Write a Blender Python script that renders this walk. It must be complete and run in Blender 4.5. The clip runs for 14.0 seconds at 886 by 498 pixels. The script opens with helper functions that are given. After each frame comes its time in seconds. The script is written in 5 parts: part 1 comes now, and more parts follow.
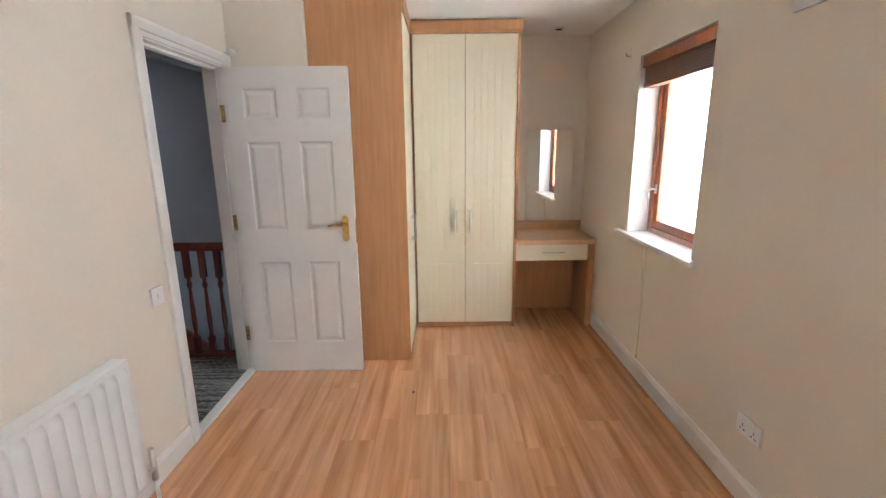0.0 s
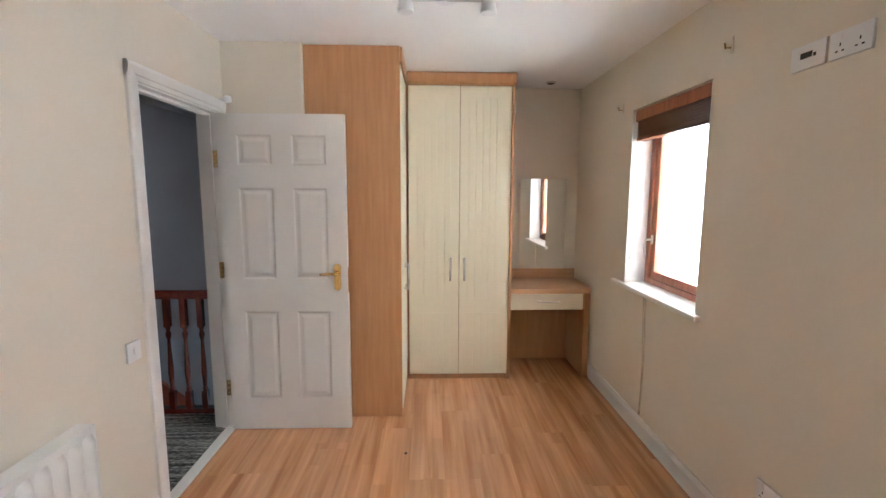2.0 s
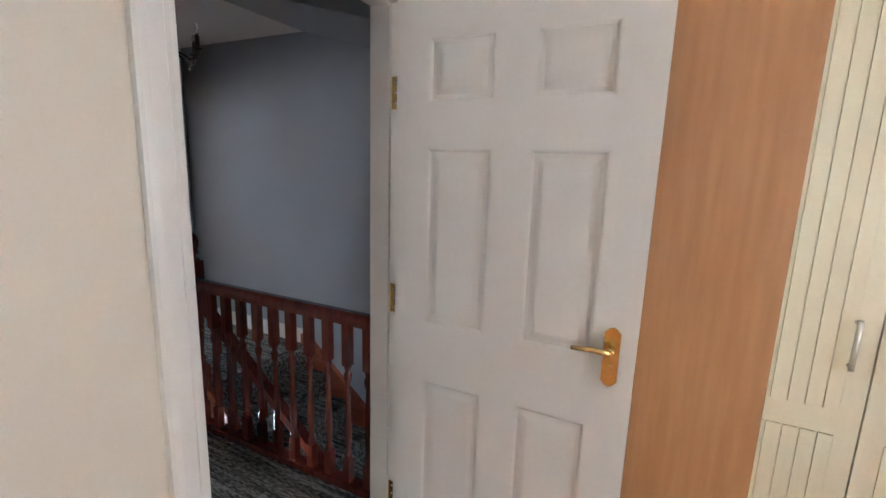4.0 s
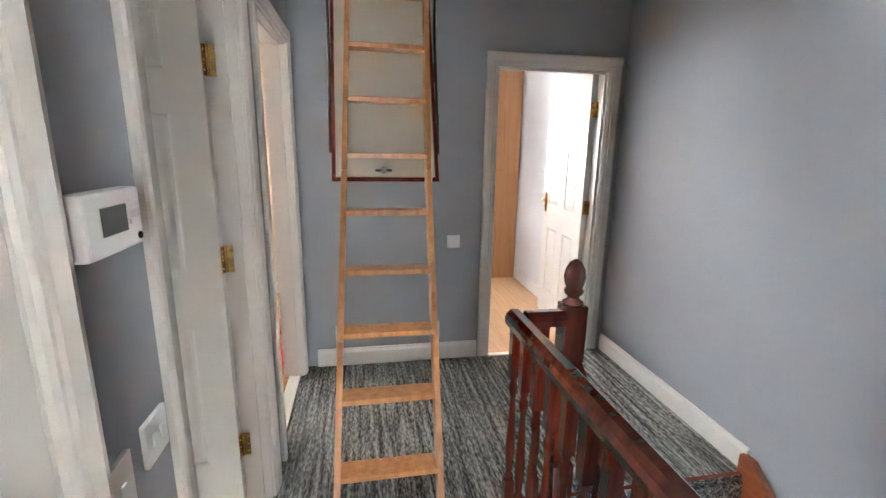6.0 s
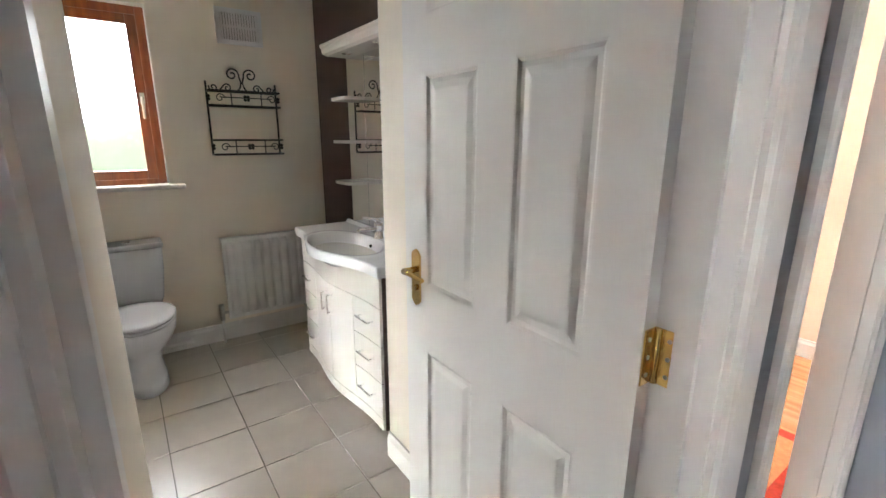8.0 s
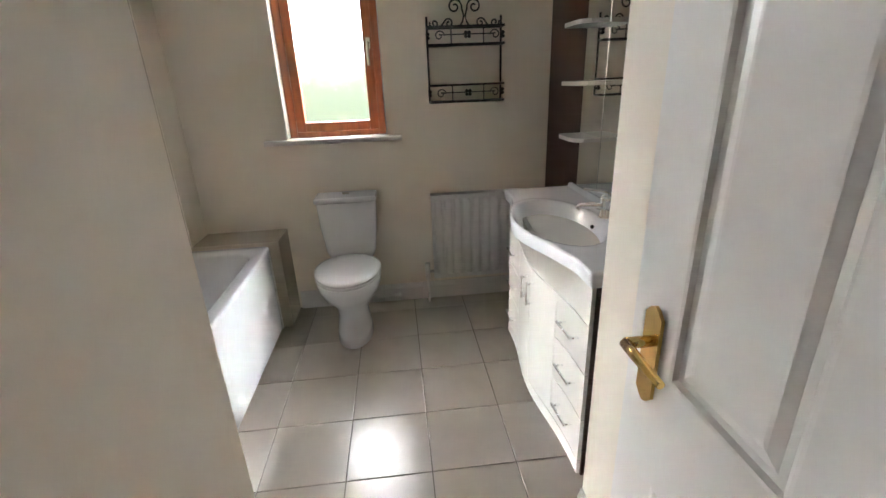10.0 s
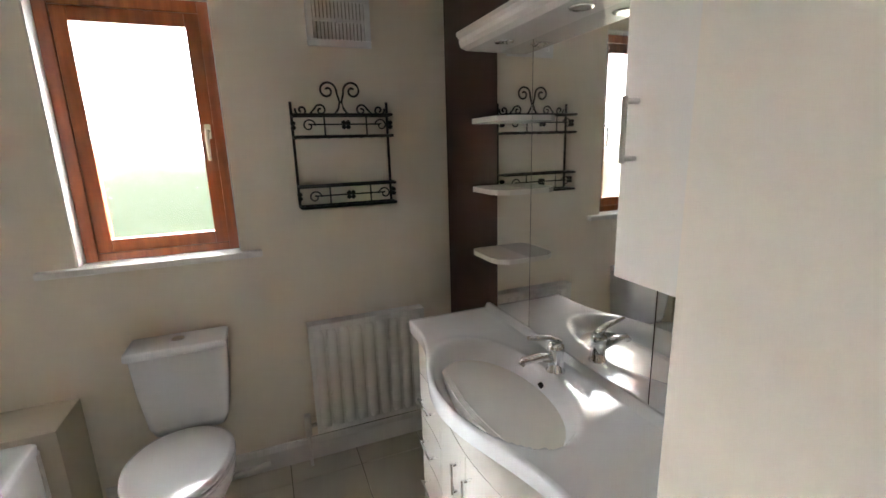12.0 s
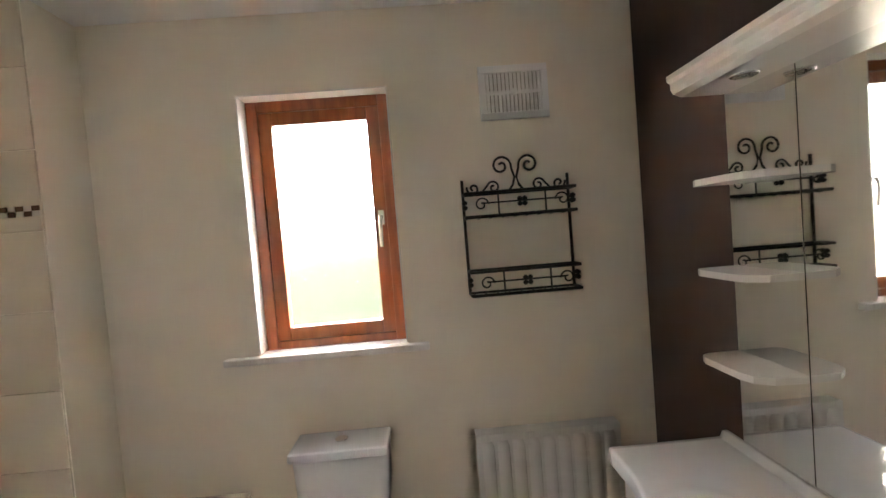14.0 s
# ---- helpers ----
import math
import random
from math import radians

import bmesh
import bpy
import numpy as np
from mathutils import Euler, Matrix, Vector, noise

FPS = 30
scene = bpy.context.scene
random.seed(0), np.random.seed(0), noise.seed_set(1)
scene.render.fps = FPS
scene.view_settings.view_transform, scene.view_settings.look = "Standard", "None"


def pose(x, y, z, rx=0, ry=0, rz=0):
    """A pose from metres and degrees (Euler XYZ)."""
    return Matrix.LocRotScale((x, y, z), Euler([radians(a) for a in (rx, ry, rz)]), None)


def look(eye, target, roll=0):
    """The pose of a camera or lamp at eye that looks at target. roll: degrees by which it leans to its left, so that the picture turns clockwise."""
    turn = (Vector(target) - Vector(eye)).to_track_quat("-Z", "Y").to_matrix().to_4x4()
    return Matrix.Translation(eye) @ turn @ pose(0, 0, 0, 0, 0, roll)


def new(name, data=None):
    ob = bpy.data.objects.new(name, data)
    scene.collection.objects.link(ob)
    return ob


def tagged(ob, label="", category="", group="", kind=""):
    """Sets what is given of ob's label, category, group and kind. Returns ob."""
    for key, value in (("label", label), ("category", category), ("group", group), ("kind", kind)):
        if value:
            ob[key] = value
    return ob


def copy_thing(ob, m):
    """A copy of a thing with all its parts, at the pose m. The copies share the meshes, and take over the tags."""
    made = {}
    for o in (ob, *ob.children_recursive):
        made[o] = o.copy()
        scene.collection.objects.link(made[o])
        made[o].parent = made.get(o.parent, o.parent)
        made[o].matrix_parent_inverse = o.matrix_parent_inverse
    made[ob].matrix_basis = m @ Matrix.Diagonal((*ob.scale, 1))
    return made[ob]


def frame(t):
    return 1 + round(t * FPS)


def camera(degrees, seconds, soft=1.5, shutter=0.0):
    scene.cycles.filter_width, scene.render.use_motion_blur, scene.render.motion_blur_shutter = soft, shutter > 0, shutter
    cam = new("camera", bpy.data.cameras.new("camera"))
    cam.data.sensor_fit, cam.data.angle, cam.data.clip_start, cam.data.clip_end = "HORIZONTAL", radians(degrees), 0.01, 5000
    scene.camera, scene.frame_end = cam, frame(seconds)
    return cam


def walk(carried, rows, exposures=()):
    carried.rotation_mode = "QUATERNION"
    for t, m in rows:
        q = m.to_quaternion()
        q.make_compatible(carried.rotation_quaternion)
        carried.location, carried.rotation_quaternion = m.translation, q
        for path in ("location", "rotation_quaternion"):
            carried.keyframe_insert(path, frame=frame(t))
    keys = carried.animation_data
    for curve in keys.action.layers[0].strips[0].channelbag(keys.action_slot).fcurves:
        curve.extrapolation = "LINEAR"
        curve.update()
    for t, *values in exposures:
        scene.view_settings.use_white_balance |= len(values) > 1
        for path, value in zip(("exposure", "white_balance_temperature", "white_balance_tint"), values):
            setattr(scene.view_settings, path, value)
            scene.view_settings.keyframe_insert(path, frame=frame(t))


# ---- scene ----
cam = camera(89.7, 14.0)
PATH = [
    (0, (1.333, -0.079, 1.497), (1.327, 1.872, 1.057), -0.6),
    (0.5, (1.346, -0.06, 1.435), (1.349, 1.787, 0.669), -0.8),
    (1, (1.336, -0.053, 1.43), (1.333, 1.752, 0.567), -0.7),
    (1.5, (1.287, -0.058, 1.506), (1.305, 1.885, 1.033), -0.0),
    (2, (1.27, 0.006, 1.522), (1.33, 1.99, 1.272), 0.2),
    (2.2, (1.253, 0.103, 1.501), (1.332, 2.086, 1.254), 0.2),
    (4.3, (0.658, 1.717, 1.496), (-0.429, 3.346, 1.09), 1.8),
    (4.5, (0.564, 1.823, 1.478), (-0.661, 3.348, 1.062), 1.8),
    (5, (0.294, 2.08, 1.471), (-1.263, 3.261, 1.046), 0.4),
    (5.5, (0.01, 2.319, 1.473), (-1.812, 3.026, 1.05), -0.8),
    (6, (-0.272, 2.451, 1.449), (-2.191, 2.8, 1.006), 0.9),
    (6.5, (-0.594, 2.486, 1.437), (-2.541, 2.5, 0.977), 2.6),
    (7, (-0.871, 2.475, 1.422), (-2.709, 1.865, 0.922), 2.1),
    (7.5, (-1.069, 2.446, 1.413), (-2.6, 1.246, 0.948), 2.1),
    (8, (-1.278, 2.298, 1.393), (-2.409, 0.721, 0.909), 0.2),
    (8.2, (-1.336, 2.254, 1.379), (-2.321, 0.576, 0.918), 0.5),
    (8.5, (-1.377, 2.194, 1.39), (-2.192, 0.438, 0.89), -0.3),
    (8.6, (-1.382, 2.171, 1.377), (-2.136, 0.385, 0.883), 0.3),
    (9, (-1.458, 2.071, 1.385), (-1.821, 0.207, 0.756), -1.6),
    (9.2, (-1.494, 2.027, 1.385), (-1.656, 0.148, 0.721), -2.4),
    (11.3, (-1.625, 1.32, 1.47), (-2.02, -0.493, 0.727), -2.3),
    (11.5, (-1.637, 1.247, 1.466), (-2.13, -0.552, 0.745), -2.7),
    (12, (-1.637, 1.133, 1.53), (-2.357, -0.678, 1.081), -1.7),
    (12.5, (-1.624, 1.094, 1.587), (-2.411, -0.736, 1.403), -1.6),
    (13, (-1.614, 1.05, 1.595), (-2.438, -0.765, 1.428), -2.1),
    (13.5, (-1.62, 0.995, 1.568), (-2.194, -0.917, 1.441), -3.3),
    (14, (-1.625, 0.808, 1.538), (-1.698, -1.189, 1.463), -4.6),
]
EXPO = [(0.0, 0.15, 6000, 9), (2.2, 0.0, 6050, 9), (4.5, 0.25, 5950, 8), (5.0, 0.75, 6050, 8), (5.5, 1.5, 6500, 8), (6.0, 1.65, 6500, 8), (6.5, 1.75, 6500, 8), (7.0, 1.3, 6400, 8), (7.5, 1.5, 6350, 9), (8.0, 1.95, 6350, 9), (9.0, 1.85, 6350, 10), (11.5, 1.7, 6350, 10), (12.5, 1.8, 6500, 12), (14.0, 1.95, 6700, 13)]
walk(cam, [(t, look(eye, target, roll)) for t, eye, target, roll in PATH], EXPO)

# ---- light ----
world = bpy.data.worlds.new("world")
scene.world = world
world.use_nodes = True
_sky = world.node_tree.nodes.new("ShaderNodeTexSky")
_sky.sky_type, _sky.sun_disc = "NISHITA", False
_sky.sun_elevation, _sky.sun_rotation = radians(40), radians(200)
world.node_tree.links.new(_sky.outputs[0], world.node_tree.nodes["Background"].inputs[0])
world.node_tree.nodes["Background"].inputs[1].default_value = 0.1
_sun = new("sun", bpy.data.lights.new("sun", "SUN"))
_sun.data.energy, _sun.data.angle, _sun.data.color = 0.6, radians(15), (1, 0.96, 0.9)
_sun.matrix_world = look((-3, -9, 8), (0, 0, 0))

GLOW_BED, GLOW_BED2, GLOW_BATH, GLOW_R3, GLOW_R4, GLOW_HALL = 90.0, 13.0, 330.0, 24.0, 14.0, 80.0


# ---- materials ----
def mat(name, color, rough=0.6, var=0.06, scale=6.0, bump=0.0, bscale=120.0, metal=0.0, stretch=(1, 1, 1), spec=0.5, color2=None, rand=0.0, coat=0.0, wear=0.05):
    m = bpy.data.materials.new(name)
    m.use_nodes = True
    nt = m.node_tree
    N, L = nt.nodes, nt.links
    p = N["Principled BSDF"]
    p.inputs["Roughness"].default_value, p.inputs["Metallic"].default_value = rough, metal
    p.inputs["Specular IOR Level"].default_value = spec
    p.inputs["Coat Weight"].default_value = coat
    tc, mp = N.new("ShaderNodeTexCoord"), N.new("ShaderNodeMapping")
    mp.inputs["Scale"].default_value = stretch
    L.new(tc.outputs["Object"], mp.inputs["Vector"])
    vec = mp.outputs[0]
    if rand:
        oi, cm = N.new("ShaderNodeObjectInfo"), N.new("ShaderNodeVectorMath")
        cm.operation = "MULTIPLY_ADD"
        cm.inputs[1].default_value, = (((31.7, 17.3, 7.1)),)
        L.new(oi.outputs["Random"], cm.inputs[0])
        L.new(mp.outputs[0], cm.inputs[2])
        vec = cm.outputs[0]
    n1, n2 = N.new("ShaderNodeTexNoise"), N.new("ShaderNodeTexNoise")
    n1.inputs["Scale"].default_value, n1.inputs["Detail"].default_value = scale, 6
    n2.inputs["Scale"].default_value, n2.inputs["Detail"].default_value = bscale, 3
    L.new(vec, n1.inputs["Vector"])
    L.new(vec, n2.inputs["Vector"])
    mix = N.new("ShaderNodeMix")
    mix.data_type = "RGBA"
    ramp = N.new("ShaderNodeMapRange")
    ramp.inputs["From Min"].default_value, ramp.inputs["From Max"].default_value = 0.32, 0.68
    L.new(n1.outputs["Fac"], ramp.inputs["Value"])
    L.new(ramp.outputs[0], mix.inputs["Factor"])
    c2 = color2 or tuple(c * (1 - var) for c in color)
    mix.inputs["A"].default_value, mix.inputs["B"].default_value = (*color, 1), (*c2, 1)
    out = mix.outputs["Result"]
    if rand:
        hv = N.new("ShaderNodeHueSaturation")
        mr = N.new("ShaderNodeMapRange")
        mr.inputs["To Min"].default_value, mr.inputs["To Max"].default_value = 1 - rand, 1 + rand
        L.new(oi.outputs["Random"], mr.inputs["Value"])
        L.new(mr.outputs[0], hv.inputs["Value"])
        L.new(out, hv.inputs["Color"])
        out = hv.outputs[0]
    L.new(out, p.inputs["Base Color"])
    rr = N.new("ShaderNodeMapRange")
    rr.inputs["To Min"].default_value, rr.inputs["To Max"].default_value = max(rough - wear, 0.02), min(rough + wear, 1)
    L.new(n2.outputs["Fac"], rr.inputs["Value"])
    L.new(rr.outputs[0], p.inputs["Roughness"])
    if bump:
        b = N.new("ShaderNodeBump")
        b.inputs["Strength"].default_value, b.inputs["Distance"].default_value = bump, 0.002
        L.new(n2.outputs["Fac"], b.inputs["Height"])
        L.new(b.outputs[0], p.inputs["Normal"])
    return m


def stripe_carpet(name):
    m = mat(name, (0.12, 0.12, 0.12), 0.95, bump=0.9, bscale=350, spec=0.1)
    N, L = m.node_tree.nodes, m.node_tree.links
    p = N["Principled BSDF"]
    tc = N.new("ShaderNodeTexCoord")
    cols = []
    for sc, st in ((48.0, (0.05, 1, 1)), (110.0, (0.28, 1, 1)), (9.0, (1, 1, 1))):
        mp, n = N.new("ShaderNodeMapping"), N.new("ShaderNodeTexNoise")
        mp.inputs["Scale"].default_value = st
        n.inputs["Scale"].default_value, n.inputs["Detail"].default_value = sc, 2
        L.new(tc.outputs["Object"], mp.inputs["Vector"])
        L.new(mp.outputs[0], n.inputs["Vector"])
        cols.append(n.outputs["Fac"])
    ad = N.new("ShaderNodeMath")
    ad.operation = "ADD"
    L.new(cols[0], ad.inputs[0])
    L.new(cols[1], ad.inputs[1])
    r = N.new("ShaderNodeValToRGB")
    e = r.color_ramp.elements
    e[0].position, e[0].color = 0.40, (0.028, 0.027, 0.026, 1)
    e[1].position, e[1].color = 0.62, (0.40, 0.385, 0.35, 1)
    k = e.new(0.5)
    k.color = (0.15, 0.146, 0.135, 1)
    h = N.new("ShaderNodeMath")
    h.operation = "MULTIPLY"
    h.inputs[1].default_value = 0.5
    L.new(ad.outputs[0], h.inputs[0])
    L.new(h.outputs[0], r.inputs["Fac"])
    L.new(r.outputs[0], p.inputs["Base Color"])
    return m


def laminate(name):
    """Printed three-strip laminate; strips run along y."""
    m = mat(name, (0.52, 0.275, 0.138), 0.22, scale=2.2, stretch=(11, 0.55, 1), bscale=60, color2=(0.33, 0.148, 0.066), rand=0.04, bump=0.05, wear=0.06)
    N, L = m.node_tree.nodes, m.node_tree.links
    p = N["Principled BSDF"]
    src = p.inputs["Base Color"].links[0].from_socket
    tc, mp, n = N.new("ShaderNodeTexCoord"), N.new("ShaderNodeMapping"), N.new("ShaderNodeTexNoise")
    oi, va = N.new("ShaderNodeObjectInfo"), N.new("ShaderNodeVectorMath")
    va.operation = "MULTIPLY_ADD"
    va.inputs[1].default_value = (13.1, 5.7, 3.3)
    L.new(oi.outputs["Random"], va.inputs[0])
    L.new(tc.outputs["Object"], va.inputs[2])
    br = N.new("ShaderNodeTexBrick")
    br.offset, br.squash = 0.37, 1.0
    br.inputs["Scale"].default_value = 1.0
    br.inputs["Mortar Size"].default_value = 0.0
    br.inputs["Brick Width"].default_value, br.inputs["Row Height"].default_value = 0.62, 0.0643
    br.inputs["Color1"].default_value, br.inputs["Color2"].default_value = (0.80, 0.78, 0.76, 1), (1.22, 1.2, 1.18, 1)
    mp.inputs["Rotation"].default_value = (0, 0, radians(90))
    L.new(va.outputs[0], mp.inputs["Vector"])
    L.new(mp.outputs[0], br.inputs["Vector"])
    mx = N.new("ShaderNodeMix")
    mx.data_type, mx.blend_type = "RGBA", "MULTIPLY"
    mx.inputs["Factor"].default_value = 0.45
    L.new(src, mx.inputs["A"])
    L.new(br.outputs["Color"], mx.inputs["B"])
    L.new(mx.outputs["Result"], p.inputs["Base Color"])
    return m


def glow(name, low, high, strength, z0, z1, near=None, top=3.2):
    m = bpy.data.materials.new(name)
    m.use_nodes = True
    N, L = m.node_tree.nodes, m.node_tree.links
    N.remove(N["Principled BSDF"])
    em, tc, sp = N.new("ShaderNodeEmission"), N.new("ShaderNodeTexCoord"), N.new("ShaderNodeSeparateXYZ")
    ns, ma, mr, mx = N.new("ShaderNodeTexNoise"), N.new("ShaderNodeMath"), N.new("ShaderNodeMapRange"), N.new("ShaderNodeMix")
    ns.inputs["Scale"].default_value = 2.2
    ma.operation = "MULTIPLY_ADD"
    ma.inputs[1].default_value = 0.5
    mr.inputs["From Min"].default_value, mr.inputs["From Max"].default_value = z0 + 0.25, z1 + 0.25
    mx.data_type = "RGBA"
    mx.inputs["A"].default_value, mx.inputs["B"].default_value = (*low, 1), (*high, 1)
    L.new(tc.outputs["Object"], sp.inputs[0])
    L.new(tc.outputs["Object"], ns.inputs["Vector"])
    L.new(ns.outputs["Fac"], ma.inputs[0])
    L.new(sp.outputs["Z"], ma.inputs[2])
    L.new(ma.outputs[0], mr.inputs["Value"])
    L.new(mr.outputs[0], mx.inputs["Factor"])
    L.new(mx.outputs["Result"], em.inputs["Color"])
    em.inputs["Strength"].default_value = strength
    if near is not None:
        sr = N.new("ShaderNodeMapRange")
        sr.inputs["From Min"].default_value, sr.inputs["From Max"].default_value = top - 1.0, top
        sr.inputs["To Min"].default_value, sr.inputs["To Max"].default_value = near, strength
        L.new(sp.outputs["Z"], sr.inputs["Value"])
        L.new(sr.outputs[0], em.inputs["Strength"])
    L.new(em.outputs[0], N["Material Output"].inputs[0])
    return m


def glass(name, rough=0.0, tint=(1, 1, 1)):
    m = bpy.data.materials.new(name)
    m.use_nodes = True
    p = m.node_tree.nodes["Principled BSDF"]
    p.inputs["Base Color"].default_value = (*tint, 1)
    p.inputs["Transmission Weight"].default_value, p.inputs["Roughness"].default_value, p.inputs["IOR"].default_value = 1, rough, 1.45
    return m


CREAM = mat("cream_wall_paint", (0.76, 0.69, 0.58), 0.75, 0.05, 1.7, 0.12, 260)
BATHW = mat("bathroom_cream_paint", (0.84, 0.77, 0.66), 0.7, 0.05, 1.7, 0.12, 260)
GREYW = mat("blue_grey_wall_paint", (0.335, 0.355, 0.385), 0.6, 0.06, 1.5, 0.12, 260)
BROWNW = mat("dark_brown_wall_paint", (0.052, 0.022, 0.014), 0.55, 0.1, 2.0, 0.12, 260)
PEACH = mat("peach_wall_paint", (0.82, 0.67, 0.53), 0.7, 0.04, 2.0, 0.1, 260)
PALEW = mat("pale_grey_wall_paint", (0.72, 0.73, 0.76), 0.7, 0.04, 2.0, 0.1, 260)
CEIL = mat("white_ceiling_paint", (0.86, 0.845, 0.82), 0.85, 0.03, 2.0, 0.1, 200)
GLOSSW = mat("white_gloss_paint", (0.78, 0.755, 0.715), 0.32, 0.04, 5, 0.04, 70)
DOORW = mat("white_door_paint", (0.77, 0.745, 0.705), 0.38, 0.04, 3, 0.06, 150)
PLASTIC = mat("white_plastic", (0.80, 0.80, 0.80), 0.35, 0.02)
RADW = mat("white_radiator_enamel", (0.80, 0.79, 0.76), 0.35, 0.03, 4)
BEECH = mat("beech_laminate_board", (0.43, 0.215, 0.094), 0.42, scale=4.0, stretch=(9, 9, 0.7), bscale=90, color2=(0.37, 0.168, 0.068), bump=0.03)
BEECHX = mat("beech_laminate_top", (0.56, 0.33, 0.18), 0.35, scale=4.0, stretch=(0.7, 9, 9), bscale=90, color2=(0.46, 0.25, 0.12), bump=0.03)
CREAMD = mat("cream_foil_door", (0.86, 0.79, 0.61), 0.36, 0.03, 2)
LAM = laminate("oak_strip_laminate")
LAMD = mat("dark_joint", (0.09, 0.05, 0.03), 0.8)
CARPET = stripe_carpet("grey_striped_carpet")
TILE = mat("beige_floor_tile", (0.62, 0.555, 0.48), 0.24, 0.10, 5.0, 0.02, 30, rand=0.03, wear=0.02)
GROUT = mat("grey_grout", (0.22, 0.19, 0.16), 0.9, bump=0.2)
WTILE = mat("cream_wall_tile", (0.66, 0.58, 0.47), 0.22, 0.07, 4.0, 0.04, 40, rand=0.02)
MOSD = mat("dark_mosaic_tile", (0.13, 0.08, 0.055), 0.15)
MOSL = mat("pale_mosaic_tile", (0.6, 0.55, 0.5), 0.15)
MAHOG = mat("dark_mahogany_varnish", (0.16, 0.03, 0.015), 0.22, scale=5, stretch=(6, 6, 1), color2=(0.085, 0.015, 0.009), coat=0.4)
STRING = mat("red_brown_varnished_pine", (0.30, 0.085, 0.03), 0.3, scale=5, stretch=(1, 8, 8), color2=(0.2, 0.05, 0.02), coat=0.3)
PINE = mat("varnished_pine", (0.56, 0.275, 0.115), 0.38, scale=5, stretch=(7, 7, 0.8), color2=(0.40, 0.165, 0.06), bump=0.06, rand=0.08)
WINW = mat("red_brown_window_wood", (0.31, 0.088, 0.028), 0.3, scale=4, stretch=(9, 9, 1), color2=(0.18, 0.045, 0.016), coat=0.3)
BLINDW = mat("brown_blind_slat", (0.13, 0.045, 0.022), 0.35, 0.2, 8, stretch=(8, 1, 8))
BRASS = mat("polished_brass", (0.78, 0.53, 0.2), 0.2, 0.15, 30, metal=1.0)
CHROME = mat("chrome", (0.85, 0.86, 0.87), 0.08, 0.02, metal=1.0)
STEEL = mat("brushed_nickel", (0.66, 0.63, 0.58), 0.36, 0.08, 40, metal=1.0)
IRON = mat("black_wrought_iron", (0.035, 0.032, 0.03), 0.5, 0.3, 30, 0.3, 200, metal=0.6)
BRONZE = mat("dark_bronze", (0.045, 0.035, 0.03), 0.35, 0.3, 30, metal=0.8)
CERAM = mat("white_ceramic", (0.84, 0.85, 0.86), 0.1, 0.02, 3, wear=0.03)
ACRYL = mat("white_acrylic_bath", (0.80, 0.81, 0.82), 0.14, 0.02, 3, wear=0.03)
WHITEG = mat("white_gloss_cabinet", (0.83, 0.80, 0.74), 0.22, 0.03, 3)
DARKS = mat("dark_brown_board", (0.05, 0.022, 0.014), 0.5)
HATCHW = mat("painted_hatch_board", (0.62, 0.575, 0.48), 0.55, 0.08, 3, 0.05, 90)
# Black of small parts, also the shade colour of holes and the loft.
BLACK = mat("matt_black_and_hole_shade", (0.02, 0.02, 0.02), 0.9)
LCD = mat("grey_display", (0.10, 0.11, 0.11), 0.2)
RUG = mat("red_rug", (0.45, 0.05, 0.03), 0.95, 0.3, 40, 0.5, 300, spec=0.1)
RUGT = mat("tan_rug", (0.50, 0.22, 0.10), 0.95, 0.25, 40, 0.5, 300, spec=0.1)
CORDM = mat("pale_cord", (0.55, 0.48, 0.38), 0.8)
CANDLE = mat("dark_candle_sleeve", (0.03, 0.025, 0.02), 0.5)
CRYSTAL = glass("cut_crystal", 0.02)
CLEAR = glass("clear_pane")
FROST = glass("frosted_pane", 0.17)
MIRROR = mat("mirror_silver", (0.86, 0.87, 0.86), 0.02, 0.0, metal=1.0, wear=0.01)
ROSEW = mat("white_lamp_enamel", (0.75, 0.74, 0.72), 0.3)

# ---- building helpers ----
ORIGIN = {}


def bm_new():
    return bmesh.new()


def box(bm, x0, y0, z0, x1, y1, z1, bevel=0.0):
    vs = bmesh.ops.create_cube(bm, size=1.0)["verts"]
    for v in vs:
        v.co = Vector(((x0 + x1) / 2 + v.co.x * abs(x1 - x0), (y0 + y1) / 2 + v.co.y * abs(y1 - y0), (z0 + z1) / 2 + v.co.z * abs(z1 - z0)))
    if bevel:
        es = {e for v in vs for e in v.link_edges}
        bmesh.ops.bevel(bm, geom=list(es), offset=bevel, segments=2, affect="EDGES", profile=0.6)
    return bm


def tube(bm, pts, r, seg=8, cap=True):
    """A round bar through the points; r may be a list."""
    pts = [Vector(p) for p in pts]
    rings = []
    for i, p in enumerate(pts):
        d = (pts[min(i + 1, len(pts) - 1)] - pts[max(i - 1, 0)]).normalized()
        a = d.cross(Vector((0.31, 0.17, 0.93))).normalized()
        b = d.cross(a)
        rr = r[i] if isinstance(r, (list, tuple)) else r
        rings.append([bm.verts.new(p + rr * (math.cos(2 * math.pi * k / seg) * a + math.sin(2 * math.pi * k / seg) * b)) for k in range(seg)])
    for u, w in zip(rings, rings[1:]):
        for k in range(seg):
            f = bm.faces.new((u[k], u[(k + 1) % seg], w[(k + 1) % seg], w[k]))
            f.smooth = True
    if cap:
        bm.faces.new(rings[0][::-1])
        bm.faces.new(rings[-1])
    return bm


